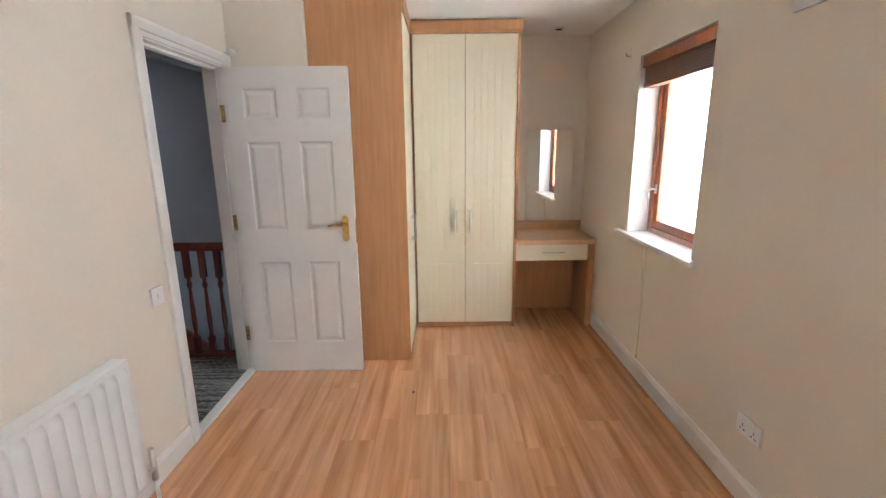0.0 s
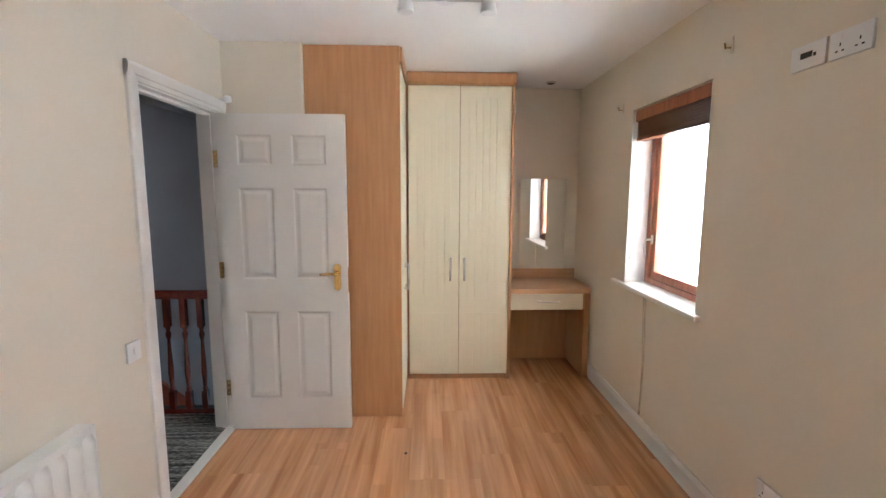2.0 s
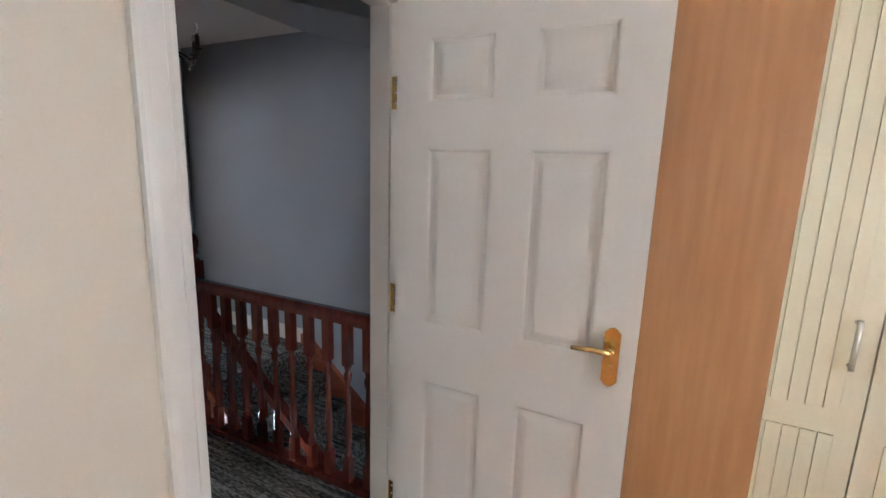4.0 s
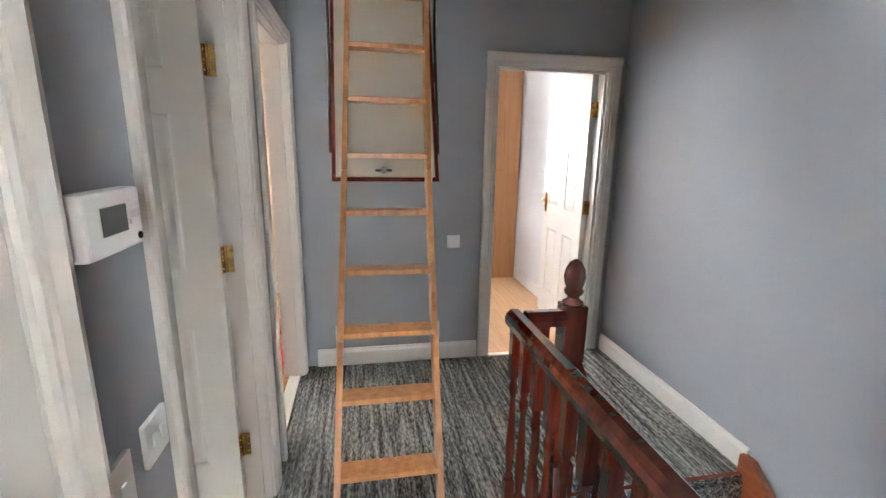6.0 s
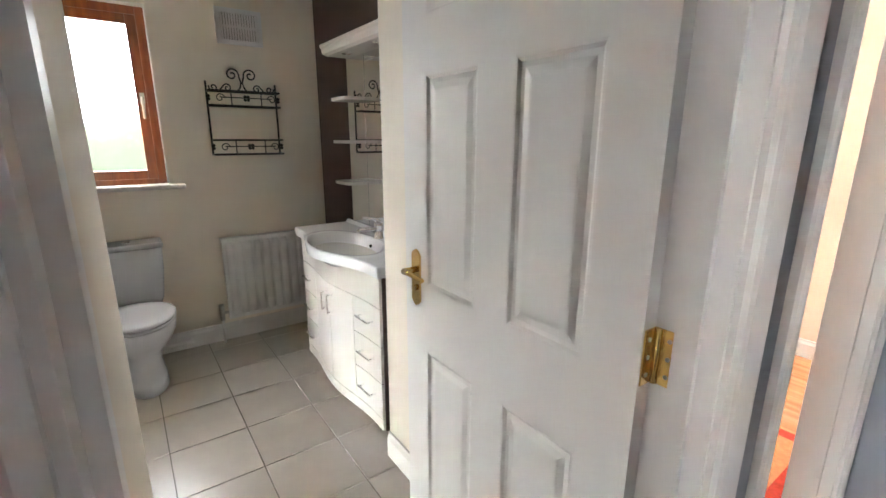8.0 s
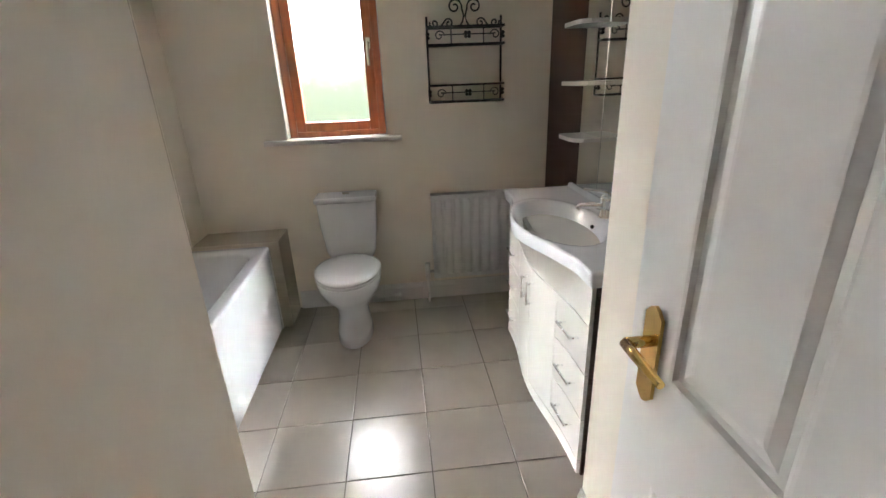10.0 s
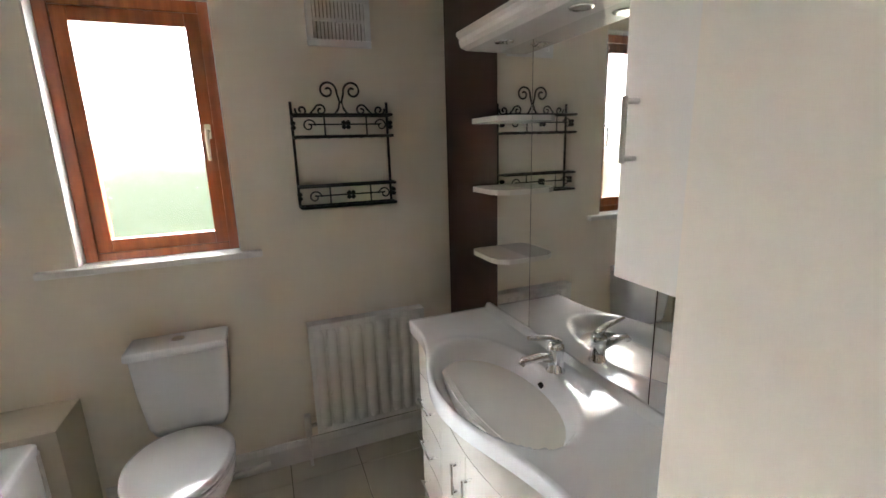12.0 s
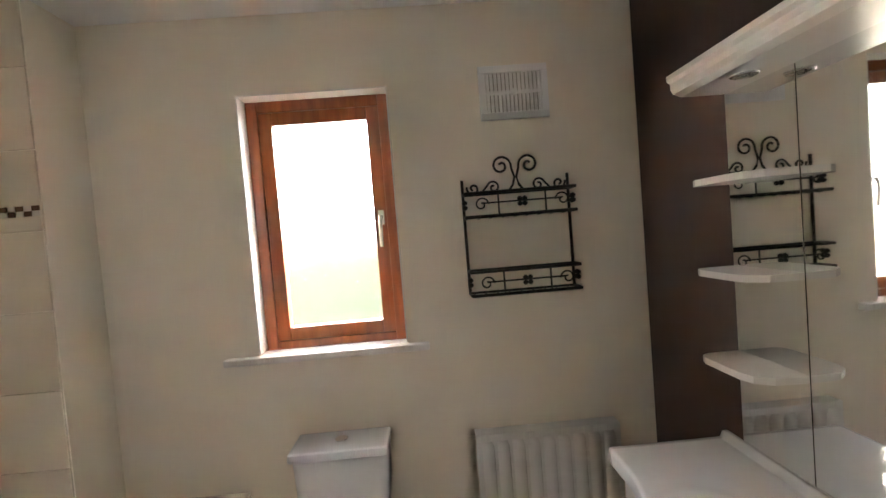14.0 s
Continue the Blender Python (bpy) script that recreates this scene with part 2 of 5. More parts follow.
def lathe(bm, prof, seg=20, centre=(0, 0, 0)):
    """prof: (radius, height) from the bottom up."""
    c = Vector(centre)
    rings = [[bm.verts.new(c + Vector((r * math.cos(2 * math.pi * k / seg), r * math.sin(2 * math.pi * k / seg), z))) for k in range(seg)] for r, z in prof]
    for u, w in zip(rings, rings[1:]):
        for k in range(seg):
            f = bm.faces.new((u[k], u[(k + 1) % seg], w[(k + 1) % seg], w[k]))
            f.smooth = True
    bm.faces.new(rings[0][::-1])
    bm.faces.new(rings[-1])
    return bm


def prism(bm, pts, axis, a, b):
    """A polygon given in the other two axes, from a to b along axis."""
    n = "xyz".index(axis)

    def at(p, v):
        c = list(p)
        c.insert(n, v)
        return bm.verts.new(c)
    lo, hi = [at(p, a) for p in pts], [at(p, b) for p in pts]
    bm.faces.new(lo)
    bm.faces.new(hi[::-1])
    for k in range(len(pts)):
        bm.faces.new((lo[k], hi[k], hi[(k + 1) % len(pts)], lo[(k + 1) % len(pts)]))
    bmesh.ops.recalc_face_normals(bm, faces=bm.faces[:])
    return bm


def mesh_of(name, bm, material):
    me = bpy.data.meshes.new(name)
    bmesh.ops.recalc_face_normals(bm, faces=bm.faces[:])
    bm.to_mesh(me)
    bm.free()
    for mm in material if isinstance(material, (list, tuple)) else [material]:
        me.materials.append(mm)
    return me


def thing(name, label, category, at=(0, 0, 0), group="", kind=""):
    ob = new(name)
    ob.empty_display_size = 0.05
    ob.location = at
    ORIGIN[ob.name] = Vector(at)
    return tagged(ob, label, category, group, kind)


def part(name, bm, material, parent, label=""):
    """bm in world places; it becomes one mesh under parent."""
    o = ORIGIN[parent.name]
    bmesh.ops.translate(bm, verts=bm.verts[:], vec=-o)
    ob = new(name, mesh_of(name, bm, material))
    ob.parent = parent
    ORIGIN[ob.name] = o
    return tagged(ob, label)


def solid(name, bm, material, label="", category="", kind="", group=""):
    """A top-level thing or piece of the setting of one mesh."""
    ob = new(name, mesh_of(name, bm, material))
    ORIGIN[ob.name] = Vector((0, 0, 0))
    return tagged(ob, label, category, group, kind)


def wall(name, axis, a, b, t0, t1, z0, z1, holes, m_lo, m_hi, label):
    """A wall along axis from a to b, between t0 and t1 across it, with holes (a0, a1, z0, z1)."""
    bm = bm_new()
    cuts = sorted({a, b, *[v for h in holes for v in h[:2]]})
    for u, v in zip(cuts, cuts[1:]):
        spans, z = [], z0
        for h in sorted((h for h in holes if h[0] <= u + 1e-6 and h[1] >= v - 1e-6), key=lambda q: q[2]):
            if h[2] > z:
                spans.append((z, h[2]))
            z = h[3]
        spans.append((z, z1))
        for s, e in spans:
            if e - s > 1e-4:
                if axis == "x":
                    box(bm, u, t0, s, v, t1, e)
                else:
                    box(bm, t0, u, s, t1, v, e)
    n = 1 if axis == "x" else 0
    bm.normal_update()
    for f in bm.faces:
        f.material_index = 1 if f.normal[n] > 0.5 else 0
    return solid(name, bm, [m_lo, m_hi], label, "wall", "structure")

# ---- structure ----
H = 2.43
wall("wall_bedroom_bath", "y", -2.3, 1.93, -0.12, 0.0, 0, H, [], BATHW, CREAM, "cream painted plaster wall")
wall("wall_bedroom_landing", "y", 1.93, 2.87, -0.12, 0.0, 0, H, [(2.04, 2.80, 0, 2.0)], GREYW, CREAM, "plaster wall, cream and blue-grey painted, with a doorway")
wall("wall_stairwell_end", "y", 2.87, 4.18, -0.12, 0.0, -2.6, H, [], GREYW, GREYW, "blue-grey painted wall at the stairwell")
wall("wall_under_landing", "y", 1.93, 2.87, -0.12, 0.0, -2.6, -0.22, [], GREYW, GREYW, "blue-grey painted wall below the landing")
wall("wall_bedroom_return", "x", 0.0, 0.485, 2.87, 2.97, 0, H, [], CREAM, CREAM, "cream painted plaster wall beside the wardrobe")
wall("wall_bedroom_back", "x", 0.0, 2.9, 4.02, 4.14, 0, H, [], CREAM, CREAM, "cream painted plaster wall behind the wardrobe")
wall("wall_bedroom_window", "y", -2.3, 4.02, 2.6, 2.9, 0, H, [(-1.75, -0.25, 0.92, 2.06), (2.14, 2.965, 0.92, 2.06)], CREAM, CREAM, "cream painted plaster wall with a window")
wall("wall_bedroom_rear", "x", -0.12, 2.9, -2.6, -2.3, 0, H, [], CREAM, CREAM, "cream painted plaster wall")
wall("wall_landing_side", "x", -3.25, -0.12, 1.93, 2.05, 0, H, [(-3.02, -2.26, 0, 2.0), (-1.98, -1.23, 0, 2.0), (-0.86, -0.22, 0, 2.0)], BATHW, GREYW, "blue-grey painted landing wall with three doorways")
wall("wall_landing_end", "y", 2.05, 4.18, -3.25, -3.13, 0, H, [(3.30, 4.07, 0, 1.965)], PALEW, GREYW, "blue-grey painted landing wall with a doorway")
wall("wall_stair", "x", -5.8, 0.0, 4.18, 4.30, -2.6, H, [], GREYW, GREYW, "blue-grey painted wall along the staircase")
wall("wall_bath_window", "x", -2.63, -0.12, -1.27, -0.97, 0, H, [(-1.52, -0.93, 1.105, 2.13)], BATHW, BATHW, "cream painted bathroom wall with a window")
wall("wall_bath_brown", "y", -0.97, 0.75, -2.63, -2.51, 0, H, [], PEACH, BROWNW, "dark brown painted wall behind the vanity")
wall("wall_bath_block", "y", 0.75, 1.93, -2.25, -2.10, 0, H, [], PEACH, BATHW, "cream painted bathroom wall beside the door")
wall("wall_bath_jog", "x", -2.63, -2.25, 0.75, 0.88, 0, H, [], BATHW, PEACH, "short cream painted return wall")
wall("wall_press_side", "y", 1.10, 1.93, -1.232, -1.11, 0, H, [], BATHW, BATHW, "cream painted wall of the airing cupboard")
wall("wall_press_back", "x", -1.11, -0.12, 1.10, 1.20, 0, H, [], BATHW, BATHW, "cream painted wall of the airing cupboard")
wall("wall_room_three_end", "y", -0.97, 1.93, -4.9, -4.78, 0, H, [], PEACH, PEACH, "peach painted plaster wall")
wall("wall_room_three_window", "x", -4.9, -2.63, -1.27, -0.97, 0, H, [(-4.4, -3.2, 0.95, 2.1)], PEACH, PEACH, "peach painted plaster wall with a window")
wall("wall_room_three_side", "x", -4.9, -3.25, 1.93, 2.05, 0, H, [], PEACH, PALEW, "peach painted plaster wall")
wall("wall_room_four_end", "y", 2.05, 4.18, -5.92, -5.8, 0, H, [(2.2, 3.6, 0.9, 2.1)], PALEW, PALEW, "pale grey painted wall with a window")
wall("wall_room_four_side", "x", -5.8, -4.9, 1.93, 2.05, 0, H, [], PALEW, PALEW, "pale grey painted plaster wall")
wall("wall_room_four_liner", "x", -5.8, -3.25, 4.165, 4.177, 0, H, [], PALEW, PALEW, "pale grey painted plaster wall")

solid("ceiling_bedroom", box(bm_new(), -0.12, -2.6, H, 2.9, 4.14, H + 0.15), CEIL, "white painted plaster ceiling", "ceiling", "structure")
solid("ceiling_bathroom", box(bm_new(), -2.63, -1.27, H, -0.125, 1.93, H + 0.15), CEIL, "white painted plaster ceiling", "ceiling", "structure")
_c = bm_new()
for q in ((-3.25, 1.93, -2.95, 4.3), (-1.80, 1.93, -0.125, 4.3), (-2.95, 1.93, -1.80, 2.30), (-2.95, 2.83, -1.80, 4.3)):
    box(_c, q[0], q[1], H, q[2], q[3], H + 0.15)
solid("ceiling_landing", _c, CEIL, "white painted ceiling with an open loft hatch", "ceiling", "structure")
solid("ceiling_rooms", box(box(bm_new(), -4.9, -1.27, H, -2.635, 1.925, H + 0.15), -5.92, 1.93, H, -3.255, 4.3, H + 0.15), CEIL, "white painted plaster ceiling", "ceiling", "structure")
# Loft box in near-black colour, which stands for the missing light inside.
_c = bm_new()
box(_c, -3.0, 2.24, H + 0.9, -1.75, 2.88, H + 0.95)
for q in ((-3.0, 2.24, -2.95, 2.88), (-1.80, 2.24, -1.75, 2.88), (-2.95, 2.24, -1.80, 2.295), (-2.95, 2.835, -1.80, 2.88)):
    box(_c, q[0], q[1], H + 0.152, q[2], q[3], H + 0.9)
solid("loft_walls", _c, BLACK, "loft box above the open hatch, its darkness put in the colour", "loft", "structure")
solid("soffit_stair", prism(bm_new(), [(-1.72, H), (-0.125, 1.99), (-0.125, H)], "y", 3.02, 4.178), GREYW, "sloping blue-grey soffit over the stairwell", "soffit", "structure")

solid("floor_bedroom", box(bm_new(), 0.0, -2.3, -0.2, 2.6, 4.02, -0.006), LAMD, "dark underlay below the laminate floor", "floor", "structure")
_c = bm_new()
for q in ((-3.13, 2.05, -1.77, 4.18), (-1.77, 2.05, -0.12, 3.04)):
    box(_c, q[0], q[1], -0.2, q[2], q[3], 0.0)
for q in ((-3.02, -2.26), (-1.98, -1.23), (-0.86, -0.22)):
    box(_c, q[0], 1.99, -0.2, q[1], 2.05, -0.001)
box(_c, -0.12, 2.04, -0.2, -0.05, 2.80, -0.001)
solid("floor_landing", _c, CARPET, "grey striped loop-pile carpet on the landing", "carpet", "structure")
solid("floor_bathroom", box(bm_new(), -2.51, -0.97, -0.2, -0.12, 1.99, -0.008), GROUT, "beige tiled bathroom floor with grey grout", "floor", "structure")
_c = box(bm_new(), -4.78, -0.97, -0.2, -2.63, 0.88, -0.001)
box(_c, -4.78, 0.88, -0.2, -2.25, 1.985, -0.001)
solid("floor_room_three", _c, LAM, "oak laminate floor of the next bedroom", "floor", "structure")
solid("floor_room_four", box(bm_new(), -5.8, 2.05, -0.2, -3.135, 4.165, -0.001), BEECHX, "pale wood laminate floor of the far bedroom", "floor", "structure")
solid("floor_hall", box(bm_new(), -3.2, 2.0, -2.7, 0.0, 4.3, -2.6), BEECHX, "wooden hall floor below the stairs", "floor", "structure")
wall("wall_hall_side", "x", -3.2, -0.12, 1.95, 2.05, -2.6, -0.2, [], GREYW, GREYW, "blue-grey painted hall wall")
# The opening is unseen, cut so that added light reaches the stairs.
wall("wall_hall_end", "y", 2.05, 4.18, -3.3, -3.2, -2.6, -0.2, [(2.3, 3.9, -2.6, -0.9)], GREYW, GREYW, "blue-grey painted hall wall")
solid("well_edge", box(box(bm_new(), -1.77, 3.041, -0.28, -0.12, 3.061, 0.012, 0.003), -1.79, 3.06, -0.2, -1.772, 4.18, 0.004), MAHOG, "varnished apron board round the stairwell", "trim", "structure")


def skirting(name, runs, wide=0.015, high=0.12, material=GLOSSW):
    """Runs of (x0, y0, x1, y1) along a wall, with the side on which they stand out."""
    bm = bm_new()
    for axis, fixed, a, b, side in runs:
        pf = [(0, 0), (wide, 0), (wide, high - 0.03), (wide * 0.55, high - 0.012), (wide * 0.5, high), (0, high)]
        if axis == "x":
            prism(bm, [(fixed + side * p, z) for p, z in pf], "x", a, b)
        else:
            prism(bm, [(fixed + side * p, z) for p, z in pf], "y", a, b)
    return solid(name, bm, material, "white gloss painted skirting board", "skirting board", "structure")


skirting("baseboard_bedroom", [("y", 0, -2.3, 1.965, 1), ("y", 2.6, -2.3, 3.52, -1), ("x", 2.87, 0.03, 0.485, -1), ("x", -2.3, 0.0, 2.6, 1)])
skirting("baseboard_landing", [("y", -3.13, 2.13, 3.22, 1), ("x", 4.18, -3.115, -1.79, -1), ("x", 2.05, -1.13, -0.935, 1)])
skirting("baseboard_bathroom", [("x", -0.97, -2.51, -0.86, 1), ("y", -2.10, 0.75, 1.93, 1), ("y", -1.232, 1.10, 1.93, -1)])
skirting("baseboard_rooms", [("x", 4.165, -5.8, -3.33, -1), ("y", -4.78, -0.97, 1.93, 1), ("x", 1.93, -4.78, -3.1, -1), ("y", -2.63, -0.97, 0.76, -1), ("y", -3.25, 2.05, 3.22, -1)])


def door_frame(name, w, t, h, place, stop, label, lo=True, hi=True, left=0.075, right=0.075):
    """Lining and architraves of an opening w wide and h high in a wall t thick; local x across, y through the wall. stop: y of the doorstop."""
    root = thing(name, label, "door frame", kind="structure")
    for nm, q in (("lining", (0, 0, 0, 0.012, t, h)), ("lining", (w - 0.012, 0, 0, w, t, h)), ("lining_head", (0.012, 0, h - 0.012, w - 0.012, t, h))):
        part(nm, box(bm_new(), *q, 0.001), GLOSSW, root)
    bm = bm_new()
    box(bm, 0.012, stop - 0.018, 0, 0.024, stop + 0.018, h - 0.012)
    box(bm, w - 0.024, stop - 0.018, 0, w - 0.012, stop + 0.018, h - 0.012)
    box(bm, 0.024, stop - 0.018, h - 0.024, w - 0.024, stop + 0.018, h - 0.012)
    part("door_stop", bm, GLOSSW, root)
    for on, y, s in ((lo, 0, -1), (hi, t, 1)):
        if not on:
            continue
        for nm, side, wd in (("architrave", -1, left), ("architrave", 1, right)):
            e = 0.004 if side < 0 else w - 0.004
            pf = [(0, 0), (0, 0.010), (0.012, 0.013), (0.020, 0.013), (0.026, 0.018), (wd - 0.018, 0.021), (wd - 0.006, 0.019), (wd, 0.014), (wd, 0)]
            part(nm, prism(bm_new(), [(e + side * p, y + s * d) for p, d in pf], "z", 0, h + 0.07), GLOSSW, root)
        hp = [(0, 0), (0, 0.010), (0.012, 0.013), (0.020, 0.013), (0.026, 0.018), (0.057, 0.021), (0.069, 0.019), (0.075, 0.014), (0.075, 0)]
        part("architrave_head", prism(bm_new(), [(y + s * (d + 0.0015), h - 0.004 + p) for p, d in hp], "x", -left + 0.004, w + right - 0.004), GLOSSW, root)
    root.matrix_basis = place
    return root


door_frame("door_frame_1", 0.76, 0.12, 2.0, pose(-0.12, 2.80, 0, 0, 0, -90), 0.06, "white gloss painted frame round the bedroom doorway", left=0.07, right=0.075)
door_frame("door_frame_2", 0.75, 0.12, 2.0, pose(-1.98, 1.93, 0), 0.07, "white gloss painted frame round the bathroom doorway", left=0.10)
door_frame("door_frame_3", 0.76, 0.12, 2.0, pose(-3.02, 1.93, 0), 0.07, "white gloss painted frame round an open doorway", lo=False)
door_frame("door_frame_4", 0.64, 0.12, 2.0, pose(-0.86, 1.93, 0), 0.05, "white gloss painted frame round the cupboard door", lo=False, right=0.07)
door_frame("door_frame_5", 0.77, 0.12, 1.965, pose(-3.25, 4.07, 0, 0, 0, -90), 0.07, "white gloss painted frame round the far doorway", lo=False)
solid("threshold", box(box(bm_new(), -0.05, 2.053, -0.15, 0.012, 2.787, 0.008, 0.003), -3.14, 3.31, -0.004, -3.10, 4.06, 0.008, 0.003), GLOSSW, "white painted threshold strips at the doorways", "threshold", "structure")
solid("threshold_bath", box(bm_new(), -1.968, 1.96, -0.1, -1.242, 2.005, 0.010, 0.003), GLOSSW, "white painted threshold strip at the bathroom door", "threshold", "structure")
solid("threshold_room_three", box(bm_new(), -3.008, 1.96, -0.1, -2.272, 2.03, 0.010, 0.003), GLOSSW, "white painted threshold strip at the bedroom door", "threshold", "structure")


# ---- doors ----
def lever_handle(root, x, z, side, face, nm="handle", direction=-1):
    """Brass lever on a long plate; side is the y sign of the face it sits on."""
    y = side * face
    bm = bm_new()
    pl = [(math.cos(a) * 0.020 * (1 if abs(math.sin(a)) < 0.93 else 0.8), math.sin(a) * 0.085) for a in [2 * math.pi * k / 20 for k in range(20)]]
    pl = [(0.021 * (1 if c > 0 else -1) * min(1, abs(c) / 0.011), s) for c, s in pl]
    prism(bm, [(x + c, z + s) for c, s in pl], "y", y, y + side * 0.006)
    h = part(nm, bm, BRASS, root, "polished brass lever handle on a long plate")
    bm = bm_new()
    tube(bm, [(x, y, z + 0.025), (x, y + side * 0.045, z + 0.025)], 0.009, 10)
    tube(bm, [(x, y + side * 0.045, z + 0.025), (x + direction * 0.04, y + side * 0.05, z + 0.029), (x + direction * 0.10, y + side * 0.046, z + 0.023)], [0.009, 0.008, 0.006], 10)
    part("lever", bm, BRASS, h)
    part("turn", tube(bm_new(), [(x, y, z - 0.03), (x, y + side * 0.014, z - 0.03)], 0.009, 10), BRASS, h)


def panel_door(name, w, h, label, handle=True, side=1):
    """Six-panel moulded door; the hinge edge is at x = 0 and the leaf runs along +x."""
    root = thing(name, label, "door")
    T, R = 0.020, 0.0145
    cols = [(0.112 * w / 0.762, 0.325 * w / 0.762), (0.437 * w / 0.762, 0.650 * w / 0.762)]
    rows = [(0.215, 0.785), (0.985, 1.550), (1.680, 1.865)]
    bm = bm_new()
    xs = [0.0, cols[0][0], cols[0][1], cols[1][0], cols[1][1], w]
    zs = [0.006] + [v for r in rows for v in r] + [h]
    for i in range(5):
        for j in range(len(zs) - 1):
            if i in (1, 3) and j in (1, 3, 5):
                continue
            box(bm, xs[i], -T, zs[j], xs[i + 1], T, zs[j + 1])
    bmesh.ops.remove_doubles(bm, verts=bm.verts[:], dist=1e-5)
    bm.verts.index_update()
    seen = {}
    for f in bm.faces:
        seen.setdefault(tuple(sorted(v.index for v in f.verts)), []).append(f)
    bmesh.ops.delete(bm, geom=[f for fs in seen.values() if len(fs) > 1 for f in fs], context="FACES_ONLY")
    part("leaf", bm, DOORW, root)
    for c in cols:
        for r in rows:
            bm = bm_new()
            for s in (-1, 1):
                loops = []
                for inset, d in ((0.0, T), (0.006, T - 0.001), (0.013, R), (0.024, R), (0.040, T - 0.002), (0.046, T - 0.0015)):
                    loops.append([bm.verts.new((x, s * d, z)) for x, z in ((c[0] + inset, r[0] + inset), (c[1] - inset, r[0] + inset), (c[1] - inset, r[1] - inset), (c[0] + inset, r[1] - inset))])
                for u, v in zip(loops, loops[1:]):
                    for k in range(4):
                        bm.faces.new((u[k], u[(k + 1) % 4], v[(k + 1) % 4], v[k]))
                bm.faces.new(loops[-1])
            part("panel", bm, DOORW, root)
    for z in (0.27, 1.04, 1.72):
        bm = bm_new()
        ky = side * (T - 0.005)
        tube(bm, [(-0.007, ky, z - 0.05), (-0.007, ky, z + 0.05)], 0.0065, 10)
        box(bm, -0.003, min(ky, -side * 0.016), z - 0.05, 0.0, max(ky, -side * 0.016), z + 0.05)
        box(bm, -0.042, min(ky, ky + side * 0.003), z - 0.05, -0.008, max(ky, ky + side * 0.003), z + 0.05)
        hg = part("hinge", bm, BRASS, root, "brass butt hinge")
        for k in (-0.032, 0.0, 0.032):
            part("screw", tube(bm_new(), [(-0.003, -side * 0.004, z + k), (-0.0045, -side * 0.004, z + k)], 0.004, 8), STEEL, hg)
            part("screw", tube(bm_new(), [(-0.027, ky, z + k), (-0.027, ky - side * 0.0015, z + k)], 0.004, 8), STEEL, hg)
    if handle:
        lever_handle(root, w - 0.062, 1.0, -1, T)
        lever_handle(root, w - 0.062, 1.0, 1, T)
        part("latch_plate", box(bm_new(), w - 0.001, -0.011, 0.90, w + 0.0015, 0.011, 1.06), BRASS, root)
    return root


_d = panel_door("bedroom_door", 0.757, 1.985, "white six-panel bedroom door standing open")
_d.matrix_basis = pose(0.004, 2.77, 0)
_e = panel_door("bathroom_door", 0.757, 1.985, "white six-panel bathroom door with brass handle, standing open", side=-1)
_e.matrix_basis = pose(-1.952, 1.945, 0, 0, 0, -90.5)
copy_thing(_e, pose(-3.262, 4.035, 0, 0, 0, 178)).name = "far_bedroom_door"
tagged(bpy.data.objects["far_bedroom_door"], "white six-panel door standing open in the far bedroom")
copy_thing(_d, pose(-2.285, 1.90, 0, 0, 0, -97)).name = "next_bedroom_door"
tagged(bpy.data.objects["next_bedroom_door"], "white six-panel door standing open into the next bedroom")
_p = panel_door("cupboard_door", 0.612, 1.985, "white six-panel cupboard door, closed")
_p.matrix_basis = pose(-0.846, 2.030, 0) @ Matrix.Diagonal((1, -1, 1, 1))
solid("strike_plate", box(box(bm_new(), -3.008, 1.985, 0.94, -3.005, 2.012, 1.06), -3.0085, 1.992, 0.97, -3.0045, 2.004, 1.03), STEEL, "steel strike plate let into the door lining", "strike plate")


